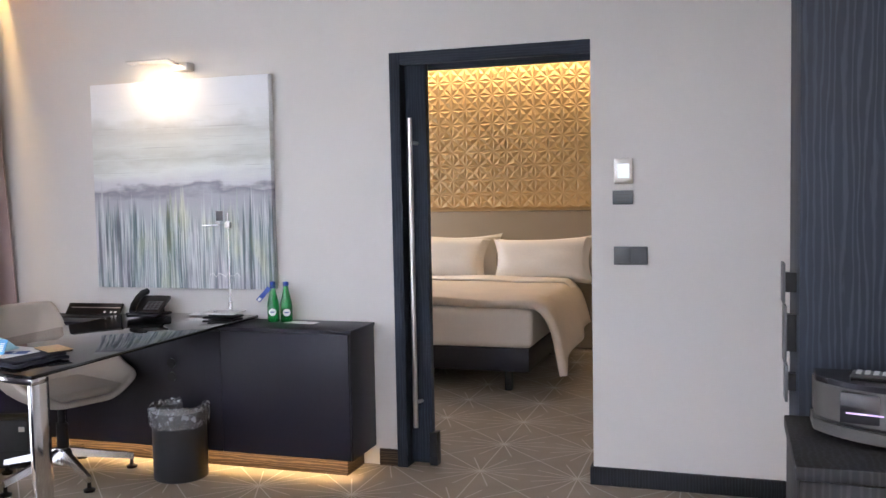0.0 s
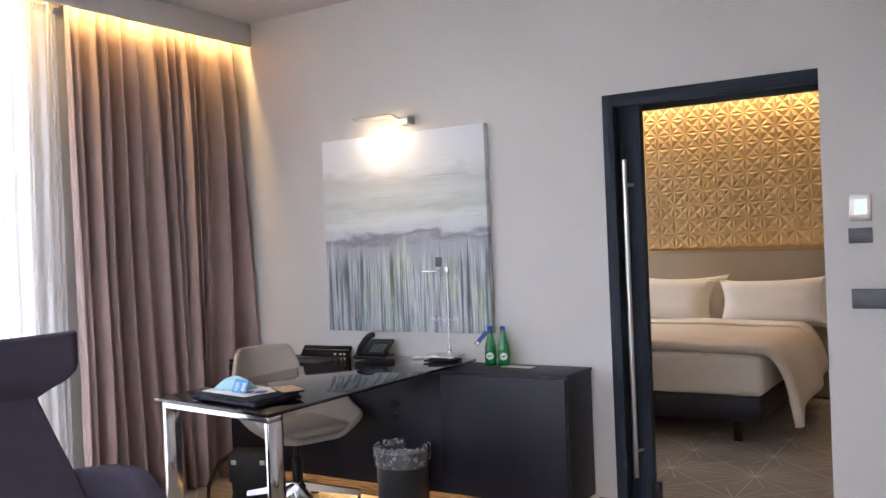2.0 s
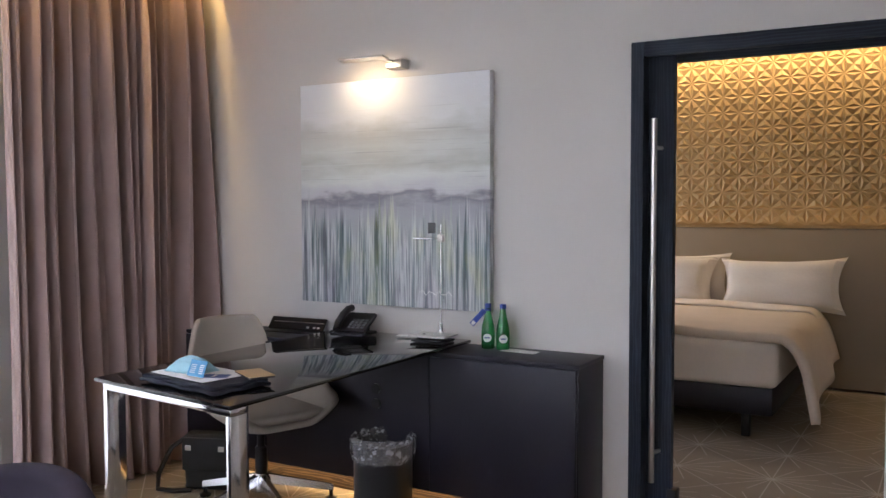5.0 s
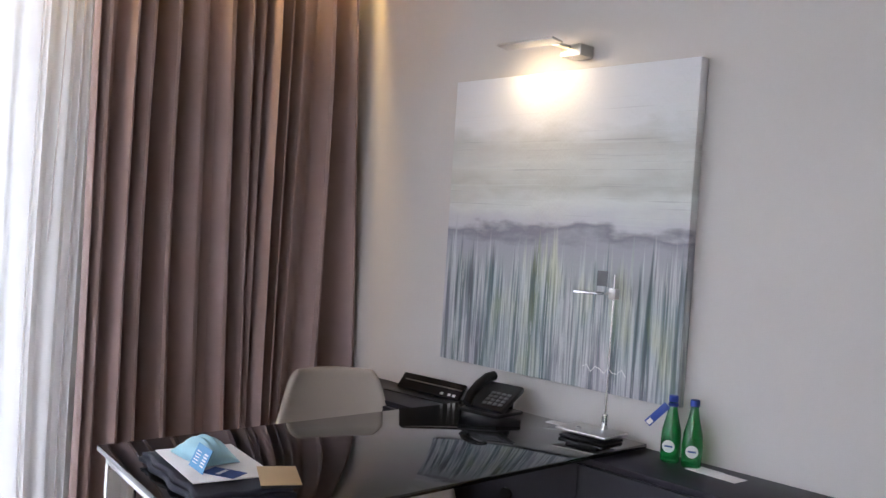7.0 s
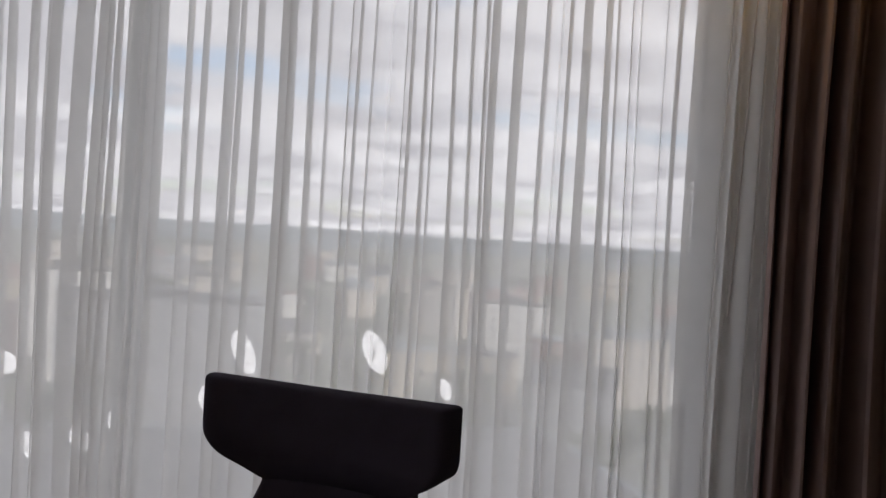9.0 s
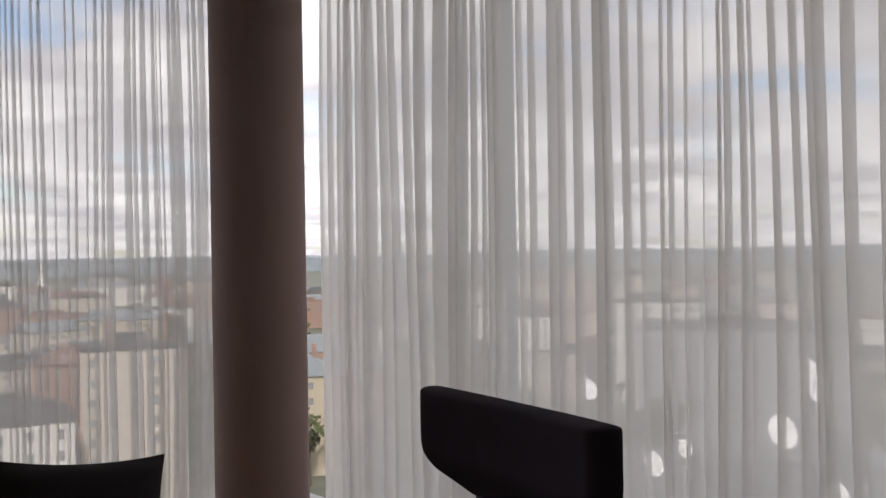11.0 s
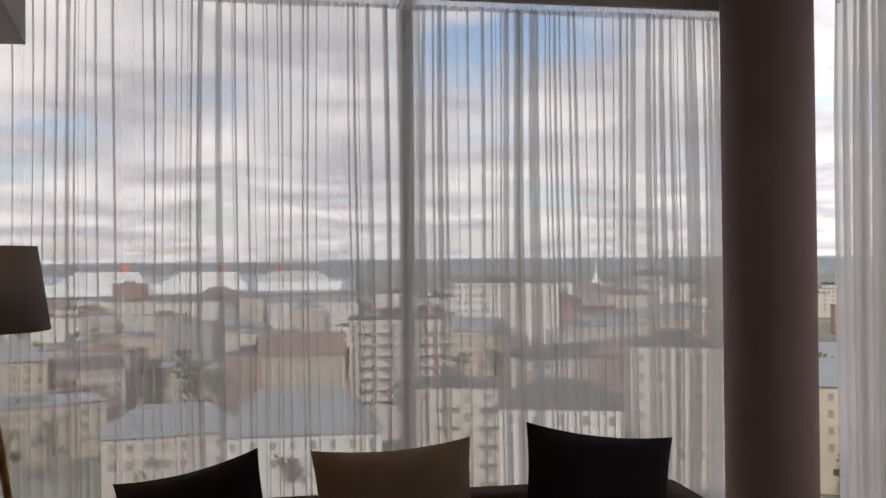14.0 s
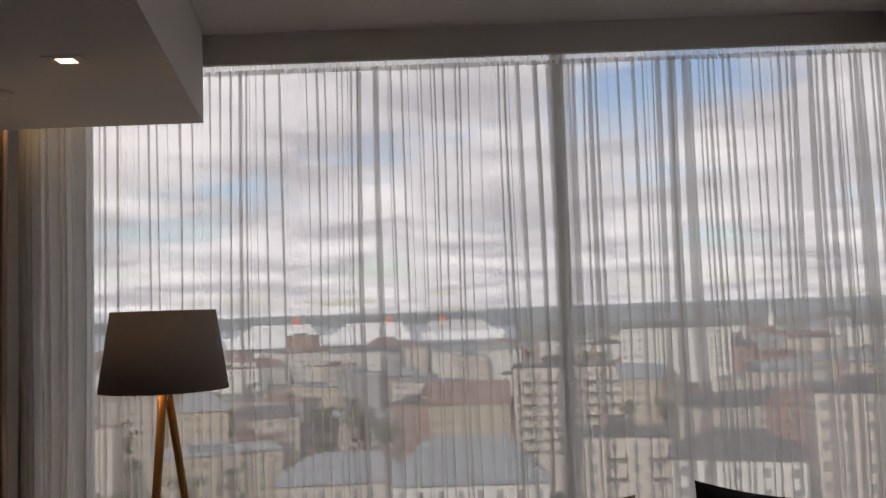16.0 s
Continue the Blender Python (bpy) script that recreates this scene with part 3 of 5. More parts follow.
window_wall("window_1", "y", -5.46, -1.38, -2.80, [-3.6], "full-height grey framed west window over the city")
window_wall("window_2", "x", -2.72, 1.99, -5.42, [-0.615], "full-height grey framed south window over the city")
TOP = 2.43
# out of view: glazing added so that daylight reaches the bed
window_wall("added_window_3", "y", 1.5, 3.5, -2.92, [2.5], "unseen bedroom window, added to let daylight in")

col = struct("column", lathe(bmesh.new(), [(0.206, 0.0), (0.206, ZC + 0.1)], 64, (-2.18, -4.50, 0)), M["column"], "thick round taupe painted concrete column", "column")


# ---- curtains ----
def pleats(length, pitch, swing, back, seed, steps=10):
    """A curtain's line seen from above: (along, depth) with folds that lap back on themselves."""
    rng = random.Random(seed)
    pts, a = [], 0.0
    while a < length:
        p, s, k = pitch * rng.uniform(0.45, 1.7), swing * rng.uniform(0.45, 1.3), back * max(0.0, rng.uniform(0.1, 1.3))
        for i in range(steps):
            f = i / steps
            pts.append((a + p * f - k * p * math.sin(2 * math.pi * f) / 6.28 * 2.0, s * math.sin(2 * math.pi * f + 0.3 * math.sin(a * 9))))
        a += p
    sc = length / a
    return [(x * sc, d) for x, d in pts]


def curtain_sheet(along, start, length, at, z0, z1, pitch, swing, back, seed, rows=10, flare=0.0, gather=0.55, steps=10, lean=0.0):
    line = pleats(length, pitch, swing, back, seed, steps)
    rng = random.Random(seed + 5)
    ph = rng.uniform(0, 6)
    bm = bmesh.new()
    n = len(line)
    cols = []
    for i, (a, d) in enumerate(line):
        colv = []
        for j in range(rows + 1):
            f = j / rows
            z = z0 + (z1 - z0) * f
            g = 1.0 if f < 0.8 else 1.0 - (1 - gather) * (f - 0.8) / 0.2
            sway = 0.010 * math.sin(2.3 * a + 3.0 * f + ph) * (1 - f) + 0.006 * math.sin(11 * a + 5 * f)
            aa = start + a + sway + lean * (1 - f) ** 1.4 * noise.noise((a * 4.6, seed + 0.4, 0.3)) + flare * (1 - f) * (a / length - 0.5)
            dd = d * g * (1 + 0.25 * (1 - f)) + 0.008 * math.sin(4 * f + 7 * a)
            colv.append(bm.verts.new((aa, at + dd, z) if along == "x" else (at + dd, aa, z)))
        cols.append(colv)
    for i in range(n - 1):
        for j in range(rows):
            bm.faces.new((cols[i][j], cols[i + 1][j], cols[i + 1][j + 1], cols[i][j + 1]))
    return bm


def sheer(name, along, start, length, at, seed, label):
    s = thing(name, label, "curtain")
    ob = part("cloth", curtain_sheet(along, start, length, at, 0.02, 2.665, 0.038 if along == "x" else 0.056, 0.018, 1.5, seed), M["sheer" if along == "x" else "sheer_dense"], s)
    bm = curtain_sheet(along, start, length, at, 2.642, 2.702, 0.03, 0.006, 0.0, seed + 1, 1)
    part("heading_tape", bm, M["sheer_dense"], s, "gathered white heading tape")
    bm = block(start - 0.02, at - 0.012, 2.704, start + length + 0.02, at + 0.012, 2.759, 0.003) if along == "x" else block(at - 0.012, start - 0.02, 2.704, at + 0.012, start + length + 0.02, 2.759, 0.003)
    part("track", bm, M["ceiling"], s)
    return s


sheer("sheer_curtain", "x", -2.17, 1.595, -4.90, 11, "translucent white pleated sheer before the south window")
sheer("sheer_curtain", "x", -0.60, 2.66, -4.90, 12, "translucent white pleated sheer behind the floor lamp")
sheer("sheer_curtain", "y", -4.52, 3.32, -2.56, 13, "translucent white pleated sheer before the west window")


def drape(along, start, length, at, seed, label, material="drape", pitch=0.082, swing=0.056, z1=2.74, flare=0.0, lean=0.05):
    s = thing("curtain", label, "curtain")
    ob = part("cloth", curtain_sheet(along, start, length, at, 0.015, z1, pitch, swing, 0.55, seed, 12, flare, 0.6, 12, lean), M[material], s)
    thicken(ob, 0.003)
    bm = block(start, at - 0.012, 2.742, start + length, at + 0.012, 2.7595, 0.003) if along == "x" else block(at - 0.012, start, 2.742, at + 0.012, start + length, 2.7595, 0.003)
    part("track", bm, M["ceiling"], s)
    return s


drape("y", -1.23, 1.20, -2.425, 31, "floor-length brown-mauve drape hanging in deep folds", pitch=0.074, swing=0.072, flare=0.10, lean=0.22)
drape("x", 2.09, 0.29, -4.84, 32, "floor-length dark brown drape, drawn aside", pitch=0.09, swing=0.035)
drape("x", 1.97, 0.13, -4.965, 33, "pale grey inner curtain drawn aside", "drape_grey", 0.07, 0.025)
cd = thing("curtain_wand", "thin white draw cord hanging beside the drape", "curtain cord")
part("cord", rod(bmesh.new(), (-2.475, -1.30, 2.74), (-2.50, -1.335, 1.32), 0.003), M["ceiling"], cd)
part("tip", rod(bmesh.new(), (-2.50, -1.335, 1.36), (-2.502, -1.338, 1.26), 0.006, 0.004), M["ceiling"], cd)

# ---- sliding door ----
dr = tagged(new("door_1"), "black oak sliding door, slid open, in a black frame", "door", kind="structure")
part("door_frame", block(0.0, -0.022, 0.0, 0.055, 0.15, 2.06, 0.003), M["blue_wood"], dr, "black oak upright")
part("door_frame", block(0.055, -0.022, 2.0, 0.984, 0.02, 2.06, 0.003), M["blue_wood_h"], dr, "black oak head board")
part("door_frame", block(0.055, 0.11, 1.985, 0.984, 0.15, 2.06, 0.003), M["blue_wood_h"], dr)
part("door_track", block(0.055, 0.02, 2.02, 0.984, 0.11, 2.06, 0.002), M["black_plastic"], dr)
leaf = part("door_leaf", block(0.056, 0.045, 0.012, 0.165, 0.09, 2.015, 0.003), M["blue_wood"], dr, "edge of the black oak sliding leaf")
part("door_guide", block(0.15, 0.04, 0.0, 0.19, 0.1, 0.17, 0.004), M["black_plastic"], dr)
hb = bmesh.new()
rod(hb, (0.098, -0.010, 0.205), (0.098, -0.010, 1.742), 0.0125, n=16)
hd = part("door_handle", hb, M["steel"], leaf, "long brushed steel bar handle")
for z in (0.33, 1.62):
    part("handle_stud", rod(bmesh.new(), (0.098, 0.0, z), (0.115, 0.045, z), 0.009), M["steel"], leaf)

# ---- bedroom ----
def relief_wall():
    """Gold wall relief: stars on a diagonal lattice, facets rising to ridges between the rays."""
    c, y = 0.125, 3.58
    bm = bmesh.new()
    x0, z0, nx, nz = -2.55, 1.232, 38, 11
    h = {}

    def vert(x, z, d):
        k = (round(x, 4), round(z, 4))
        if k not in h:
            h[k] = bm.verts.new((x, y - d, z))
        return h[k]

    for i in range(nx):
        for j in range(nz):
            cx, cz = x0 + (i + 0.5) * c, z0 + (j + 0.5) * c
            corners = [(cx - c / 2, cz - c / 2), (cx + c / 2, cz - c / 2), (cx + c / 2, cz + c / 2), (cx - c / 2, cz + c / 2)]
            mid = vert(cx, cz, 0.002)
            for k in range(4):
                a, b = corners[k], corners[(k + 1) % 4]
                big = (round((a[0] - x0) / c) + round((a[1] - z0) / c)) % 2 == 0
                wa, wb = (0.40, 0.27) if big else (0.27, 0.40)
                av, bv = vert(*a, 0.001), vert(*b, 0.001)
                r = vert(wa * a[0] + wb * b[0] + 0.33 * cx, wa * a[1] + wb * b[1] + 0.33 * cz, 0.0145)
                bm.faces.new((av, bv, r))
                bm.faces.new((bv, mid, r))
                bm.faces.new((mid, av, r))
    ob = struct("wall_relief", bm, M["gold"], "gold wall relief of faceted stars, lit from above", "wall panel", smooth=False)
    thicken(ob, 0.01)
    return ob


relief_wall()
struct("wall_relief_backing", block(-2.6, 3.60, 1.2, 2.3, 3.749, 2.63), M["gold"], "gold panel backing", "wall panel")
hbd = thing("headboard", "wide tan leather headboard with a lit top edge", "headboard", (-0.45, 3.56, 0))
part("panel", block(-1.9, -0.12, 0.02, 1.9, 0.02, 1.205, 0.012), M["headboard"], hbd)
part("top_trim", block(-1.9, -0.125, 1.206, 1.9, -0.075, 1.216, 0.003), M["gold"], hbd)

BX = -0.61
bed = thing("bed", "large made bed with white linen on a black base", "bed", (BX, 2.6, 0))
part("base", block(-0.89, -0.86, 0.14, 0.90, 0.80, 0.305, 0.01), M["lacquer"], bed, "black oak bed base")
for x in (-0.74, 0.74):
    for y in (-0.80, 0.6):
        part("leg", block(x - 0.025, y - 0.025, 0.0, x + 0.025, y + 0.025, 0.139, 0.004), M["black_plastic"], bed)
part("mattress", block(-0.93, -0.90, 0.306, 0.93, 0.82, 0.575, 0.05, 4), M["linen"], bed, "white fitted mattress")


def duvet_at(u, v, lift=0.0):
    """u across the bed, v from the foot to the pillows; the sides hang down, longest at the foot."""
    half = 0.93
    hang = 0.34 + 0.14 * max(0.0, 1 - v) ** 1.5
    s = (u - 0.5) * 2 * (half + hang)
    drop = max(0.0, abs(s) - half)
    x = math.copysign(min(abs(s), half) + 0.07 * (1 - math.exp(-drop * 14)) + 0.20 * drop, s)
    fall = drop * drop / (drop + 0.06) if drop else 0.0
    z = 0.585 - 1.02 * fall + 0.012 * math.cos(1.5 * x) + 0.012 * noise.noise((x * 2.5, v * 5, drop * 4))
    y = -0.85 + 1.36 * v + 0.05 * noise.noise((x * 1.6, 3, 0)) * (1 - v)
    y -= 0.10 * drop * max(0.0, 1 - 3 * v)
    lip = max(0.0, 0.10 - v) / 0.10
    z -= 0.012 * lip ** 2
    x += 0.022 * math.sin(11 * v + 1.3 * s) * min(1, drop * 5)
    return (x, y, z + lift)


dv = part("duvet", grid(bmesh.new(), 60, 34, duvet_at), M["duvet"], None)
dv.matrix_basis = pose(BX, 2.6, 0)
tagged(dv, "cream duvet spread over the bed, hanging at its side", "duvet")
thicken(dv, 0.05, 1)
fold = part("turned_sheet", grid(bmesh.new(), 60, 8, lambda u, v: duvet_at(u, 0.80 + 0.20 * v, 0.053 + 0.012 * math.sin(math.pi * v))), M["linen"], None)
fold.matrix_basis = pose(BX, 2.6, 0)
tagged(fold, "white top sheet folded back over the duvet", "sheet")
thicken(fold, 0.016, 1)


def pillow_mesh(w, h, d, seed, pinch=0.06, n=14):
    """A stuffed square with drawn-out corners, lying in x-z, thick in y."""
    bm = bmesh.new()
    layers = []
    for side in (1, -1):
        vs = []
        for i in range(n + 1):
            for j in range(n + 1):
                u, v = i / n * 2 - 1, j / n * 2 - 1
                fat = max(0.0, (1 - u ** 4) * (1 - v ** 4)) ** 0.55
                x = w / 2 * u * (1 - pinch * (1 - v * v) * abs(u) ** 3)
                z = h / 2 * v * (1 - pinch * 1.5 * (1 - u * u) * abs(v) ** 3)
                y = side * d / 2 * fat * (1 + 0.12 * noise.noise((u * 2 + seed, v * 2, side)))
                vs.append(bm.verts.new((x, y, z)))
        layers.append(vs)
        for i in range(n):
            for j in range(n):
                q = [vs[i * (n + 1) + j], vs[(i + 1) * (n + 1) + j], vs[(i + 1) * (n + 1) + j + 1], vs[i * (n + 1) + j + 1]]
                bm.faces.new(q if side < 0 else q[::-1])
    bmesh.ops.remove_doubles(bm, verts=bm.verts, dist=0.0005)
    return bm


def pillow(name, label, cat, w, h, d, material, m, seed, group, pinch=0.06):
    ob = single(name, pillow_mesh(w, h, d, seed, pinch), M[material], label, cat, group=group)
    ob.matrix_basis = m
    return ob


pillow("pillow", "plump white bed pillow leaning on the headboard", "pillow", 0.90, 0.43, 0.22, "linen", pose(-0.82, 3.22, 0.79, -20, 1, 0), 1, "bed pillows", 0.13)
pillow("pillow", "plump white bed pillow leaning on the headboard", "pillow", 0.90, 0.43, 0.22, "linen", pose(0.09, 3.19, 0.79, -20, -2, -3), 2, "bed pillows", 0.13)
pillow("pillow", "white bed pillow behind another", "pillow", 0.84, 0.43, 0.16, "linen", pose(-0.72, 3.36, 0.80, -8, 0, 0), 3, "bed pillows", 0.12)

# ---- desk and credenza ----
cz = thing("credenza", "long low black cabinet on a lit plinth", "cabinet", (-1.22, 0, 0))
part("body", block(-1.10, -0.295, 0.10, 1.10, -0.002, 0.712, 0.002), M["lacquer"], cz)
part("top", block(-1.105, -0.30, 0.7125, 1.105, -0.002, 0.73, 0.002), M["lacquer"], cz, "black oak top board")
for x0, x1 in ((-1.095, -0.55), (-0.547, 0.40), (0.403, 1.095)):
    part("door", block(x0, -0.312, 0.104, x1, -0.2955, 0.709, 0.0015), M["lacquer"], cz)
pl = part("plinth", block(-1.04, -0.215, 0.0, 1.035, -0.01, 0.099, 0.003), M["plinth_wood"], cz, "brown oak plinth with visible grain")
for z in (0.47, 0.54):
    part("socket", rod(bmesh.new(), (0.12, -0.314, z), (0.12, -0.322, z), 0.024, n=24), M["black_plastic"], cz)

dk = thing("desk", "black glass desk top on a chrome leg frame", "desk", (-1.135, -0.83, 0))
def skewed(bm):
    """The desk's free end is cut at a slight slant."""
    for v in bm.verts:
        if v.co.y < -0.6:
            v.co.y += 0.105 * (0.385 - v.co.x) / 0.77
    return bm


part("glass_top", skewed(block(-0.385, -0.80, 0.742, 0.385, 0.785, 0.756, 0.003)), M["black_glass"], dk, "glossy black glass")
fr = bmesh.new()
for x in (-0.345, 0.345):
    box(fr, x, -0.785, 0.0, x + 0.022, -0.70, 0.715, 0.002)
box(fr, -0.345, -0.785, 0.7155, 0.367, -0.70, 0.7375, 0.002)
part("leg_frame", skewed(fr), M["chrome"], dk, "polished chrome leg frame")
for x in (-0.34, 0.34):
    part("spacer", block(x - 0.02, 0.60, 0.7305, x + 0.02, 0.66, 0.7415, 0.001), M["chrome"], dk)


def office_chair(at, turn):
    c = thing("office_chair", "beige upholstered swivel chair on a polished star base", "chair", at, turn)

    def shell(u, v):
        # v runs from the front of the seat, round the bend, up the back; the sides rise into a tub
        s = v * 1.02
        if s < 0.46:
            x, z = 0.27 - s, 0.415 - 0.025 * math.sin(s * 6)
        else:
            k = s - 0.46
            a = min(1.35, k / 0.16)
            x = -0.19 - 0.13 * math.sin(a) - max(0, k - 0.2) * 0.22
            z = 0.41 + 0.12 * (1 - math.cos(a)) + max(0.0, k - 0.2) * 0.95
        hw = 0.29 - 0.125 * max(0, (s - 0.60) / 0.42)
        hw *= 1 if v < 0.95 else 1 - 0.12 * ((v - 0.95) / 0.05) ** 2
        hw *= 1 if v > 0.08 else 1 - 0.22 * ((0.08 - v) / 0.08) ** 2
        yy = (u - 0.5) * 2
        side = max(0.0, abs(yy) - 0.45) / 0.55
        rise = 0.21 * min(1.0, 0.35 + s * 2.2) * max(0.0, 1 - max(0.0, s - 0.52) / 0.22)
        return (x + 0.07 * yy * yy * (1 if s > 0.5 else s * 2), yy * hw, z + rise * side ** 1.4)

    ob = part("shell", grid(bmesh.new(), 20, 30, shell), M["beige"], c, "beige leather-cloth seat shell")
    thicken(ob, 0.032, 0)
    smoothed(ob)
    part("seat", block(-0.17, -0.20, 0.425, 0.25, 0.20, 0.468, 0.02, 4), M["beige"], c)
    part("column", lathe(bmesh.new(), [(0.028, 0.11), (0.028, 0.27), (0.018, 0.275), (0.018, 0.40), (0.07, 0.405), (0.09, 0.43)], 24), M["black_plastic"], c)
    part("hub", lathe(bmesh.new(), [(0.05, 0.07), (0.045, 0.13), (0.03, 0.15)], 24), M["alu"], c)
    for k in range(5):
        a = radians(-9 + 72 * k)
        ca, sa = math.cos(a), math.sin(a)
        bm = bmesh.new()
        n = 6
        prev = None
        for i in range(n + 1):
            f = i / n
            r, w, z, t = 0.03 + 0.30 * f, 0.024 - 0.010 * f, 0.125 - 0.065 * f, 0.02 - 0.006 * f
            ring = [bm.verts.new((r * ca - s * w * sa, r * sa + s * w * ca, z + q * t)) for s, q in ((-1, -1), (1, -1), (0.6, 1), (-0.6, 1))]
            if prev:
                for j in range(4):
                    bm.faces.new((prev[j], prev[(j + 1) % 4], ring[(j + 1) % 4], ring[j]))
            else:
                bm.faces.new(ring[::-1])
            prev = ring
        bm.faces.new(prev)
        foot = part("base_arm", bm, M["alu"], c)
        part("glide", lathe(bmesh.new(), [(0.026, 0.0), (0.028, 0.012), (0.010, 0.02), (0.008, 0.052)], 16, (0.32 * ca, 0.32 * sa, 0)), M["black_plastic"], foot)
    return c


office_chair((-1.56, -0.584, 0.0), -20)


def waste_bin(at):
    w = thing("waste_bin", "round black waste bin with a clear plastic liner", "bin", at)
    part("body", lathe(bmesh.new(), [(0.124, 0.0), (0.130, 0.005), (0.131, 0.335), (0.127, 0.335), (0.124, 0.012), (0.02, 0.01)], 40), M["bin_black"], w)
    bm = bmesh.new()

    def film(u, v):
        a = 2 * math.pi * u
        pr = [(0.118, 0.16), (0.121, 0.27), (0.125, 0.345), (0.135, 0.366), (0.146, 0.355), (0.148, 0.30), (0.139, 0.262)]
        f = v * (len(pr) - 1)
        i = min(int(f), len(pr) - 2)
        r, z = (pr[i][q] + (pr[i + 1][q] - pr[i][q]) * (f - i) for q in (0, 1))
        wob = noise.noise((math.cos(a) * 3, math.sin(a) * 3, v * 4))
        k = 1 if v > 0.45 else 0.3
        return ((r + 0.006 * wob * k) * math.cos(a), (r + 0.006 * wob * k) * math.sin(a), z + 0.014 * noise.noise((math.cos(a) * 5, math.sin(a) * 5, 7)) * k)

    grid(bm, 72, 18, film)
    bmesh.ops.remove_doubles(bm, verts=bm.verts, dist=0.0004)
    part("liner", bm, M["liner"], w, "crinkled clear plastic liner")
    return w


waste_bin((-0.99, -0.425, 0))

# ---- painting and its lamp ----
pt = thing("painting", "large square abstract canvas of pale marsh and reeds", "painting", (-1.20, -0.003, 0.889))
part("canvas", block(-0.548, -0.042, 0.0, 0.548, 0.0, 1.108, 0.003), painting_mat(), pt)
sig = bmesh.new()
tube(sig, [(0.17 + 0.018 * i, -0.0435, 0.075 + 0.012 * math.sin(i * 2.3)) for i in range(11)], 0.0016, 6)
part("scribble", sig, M["paper"], pt, "white scribbled line")
pl2 = thing("picture_light", "slim brushed steel picture lamp, lit, on the wall", "wall lamp", (-1.155, 0, 2.07))
part("wall_plate", block(-0.045, -0.075, -0.03, 0.045, -0.001, 0.012, 0.003), M["steel"], pl2)
part("arm", block(-0.03, -0.14, -0.002, 0.0, -0.07, 0.008, 0.002), M["steel"], pl2)
hd2 = bmesh.new()
box(hd2, -0.245, -0.06, -0.004, 0.015, 0.0, 0.006, 0.003)
ph = part("head", hd2, M["steel"], pl2)
ph.matrix_basis = pose(0, -0.135, 0.004, -7, 0, 0)

# ---- wall controls ----
th = thing("thermostat", "square steel thermostat with a lit white display", "thermostat", (1.132, -0.030, 1.455))
part("plate", block(-0.042, -0.012, -0.058, 0.042, -0.0005, 0.058, 0.003), M["steel"], th)
part("display", block(-0.025, -0.0135, -0.030, 0.026, -0.0122, 0.034), M["screen"], th, "lit white display")
sb = thing("service_panel", "small grey panel with three touch buttons", "wall panel", (1.128, -0.030, 1.337))
part("plate", block(-0.046, -0.009, -0.032, 0.046, -0.0005, 0.032, 0.002), M["grey_plastic"], sb)
for i in range(3):
    part("marking", block(-0.032, -0.0098, -0.020 + i * 0.016, 0.032, -0.0092, -0.017 + i * 0.016), M["radio_grey"], sb)
sw = thing("light_switch", "dark grey double rocker switch", "switch", (1.162, -0.030, 1.072))
part("plate", block(-0.076, -0.008, -0.042, 0.076, -0.0005, 0.042, 0.003), M["grey_plastic"], sw)
for x in (-0.036, 0.036):
    part("rocker", block(x - 0.031, -0.013, -0.030, x + 0.031, -0.0082, 0.030, 0.002), M["grey_plastic"], sw)


# ---- lounge ----
def wing_chair(at, turn):
    """High-backed chair, facing +x in its own space; broad wings at head height."""
    c = thing("wing_armchair", "aubergine wool armchair with a high winged back", "armchair", at, turn)

    def half_width(z):
        pts = ((0.36, 0.33), (0.58, 0.275), (0.75, 0.222), (0.86, 0.190), (0.885, 0.196), (0.91, 0.225), (0.94, 0.290), (0.96, 0.312), (0.98, 0.318), (1.106, 0.318))
        for (a, p), (b, q) in zip(pts, pts[1:]):
            if z <= b:
                f = (z - a) / (b - a)
                return p + (q - p) * f
        return pts[-1][1]

    def back(u, v):
        z = 0.36 + 0.738 * v
        y = (u - 0.5) * 2
        hw = half_width(z)
        fwd = 0.05 * abs(y) ** 2.2 * min(1.0, max(0.45, (z - 0.8) / 0.15))
        lean = -0.17 - 0.36 * (min(z, 0.88) - 0.36) + 0.055 * min(1.0, max(0.0, (z - 0.88) / 0.07))
        return (lean + fwd, y * hw, z + 0.012 * y * y * (1 if v > 0.97 else 0))

    ob = part("backrest", grid(bmesh.new(), 20, 46, back), M["arm_fabric"], c)
    thicken(ob, 0.075, 0)
    smoothed(ob, 2)
    part("seat", block(-0.22, -0.28, 0.30, 0.25, 0.28, 0.46, 0.05, 4), M["arm_fabric"], c)

    for s in (-1, 1):
        def arm(u, v, s=s):
            x = -0.34 + 0.58 * u
            top = 0.57 + 0.05 * math.sin(u * 2.4) - 0.04 * max(0, u - 0.75) / 0.25
            z = 0.28 + (top - 0.28) * v
            return (x, s * (0.275 + 0.05 * min(1.0, 2.2 * u) + 0.05 * v * math.sin(0.3 + 2.0 * u)), z)
        ob = part("armrest", grid(bmesh.new(), 14, 8, arm), M["arm_fabric"], c)
        thicken(ob, 0.09, 0)
        bv = ob.modifiers.new("soft_edge", "BEVEL")
        bv.width, bv.segments, bv.limit_method, bv.angle_limit = 0.035, 4, "ANGLE", radians(40)
    part("pedestal", lathe(bmesh.new(), [(0.22, 0.0), (0.22, 0.012), (0.03, 0.03), (0.028, 0.30)], 32), M["chrome"], c)
    return c


wing_chair((-1.155, -2.383, 0), -12)

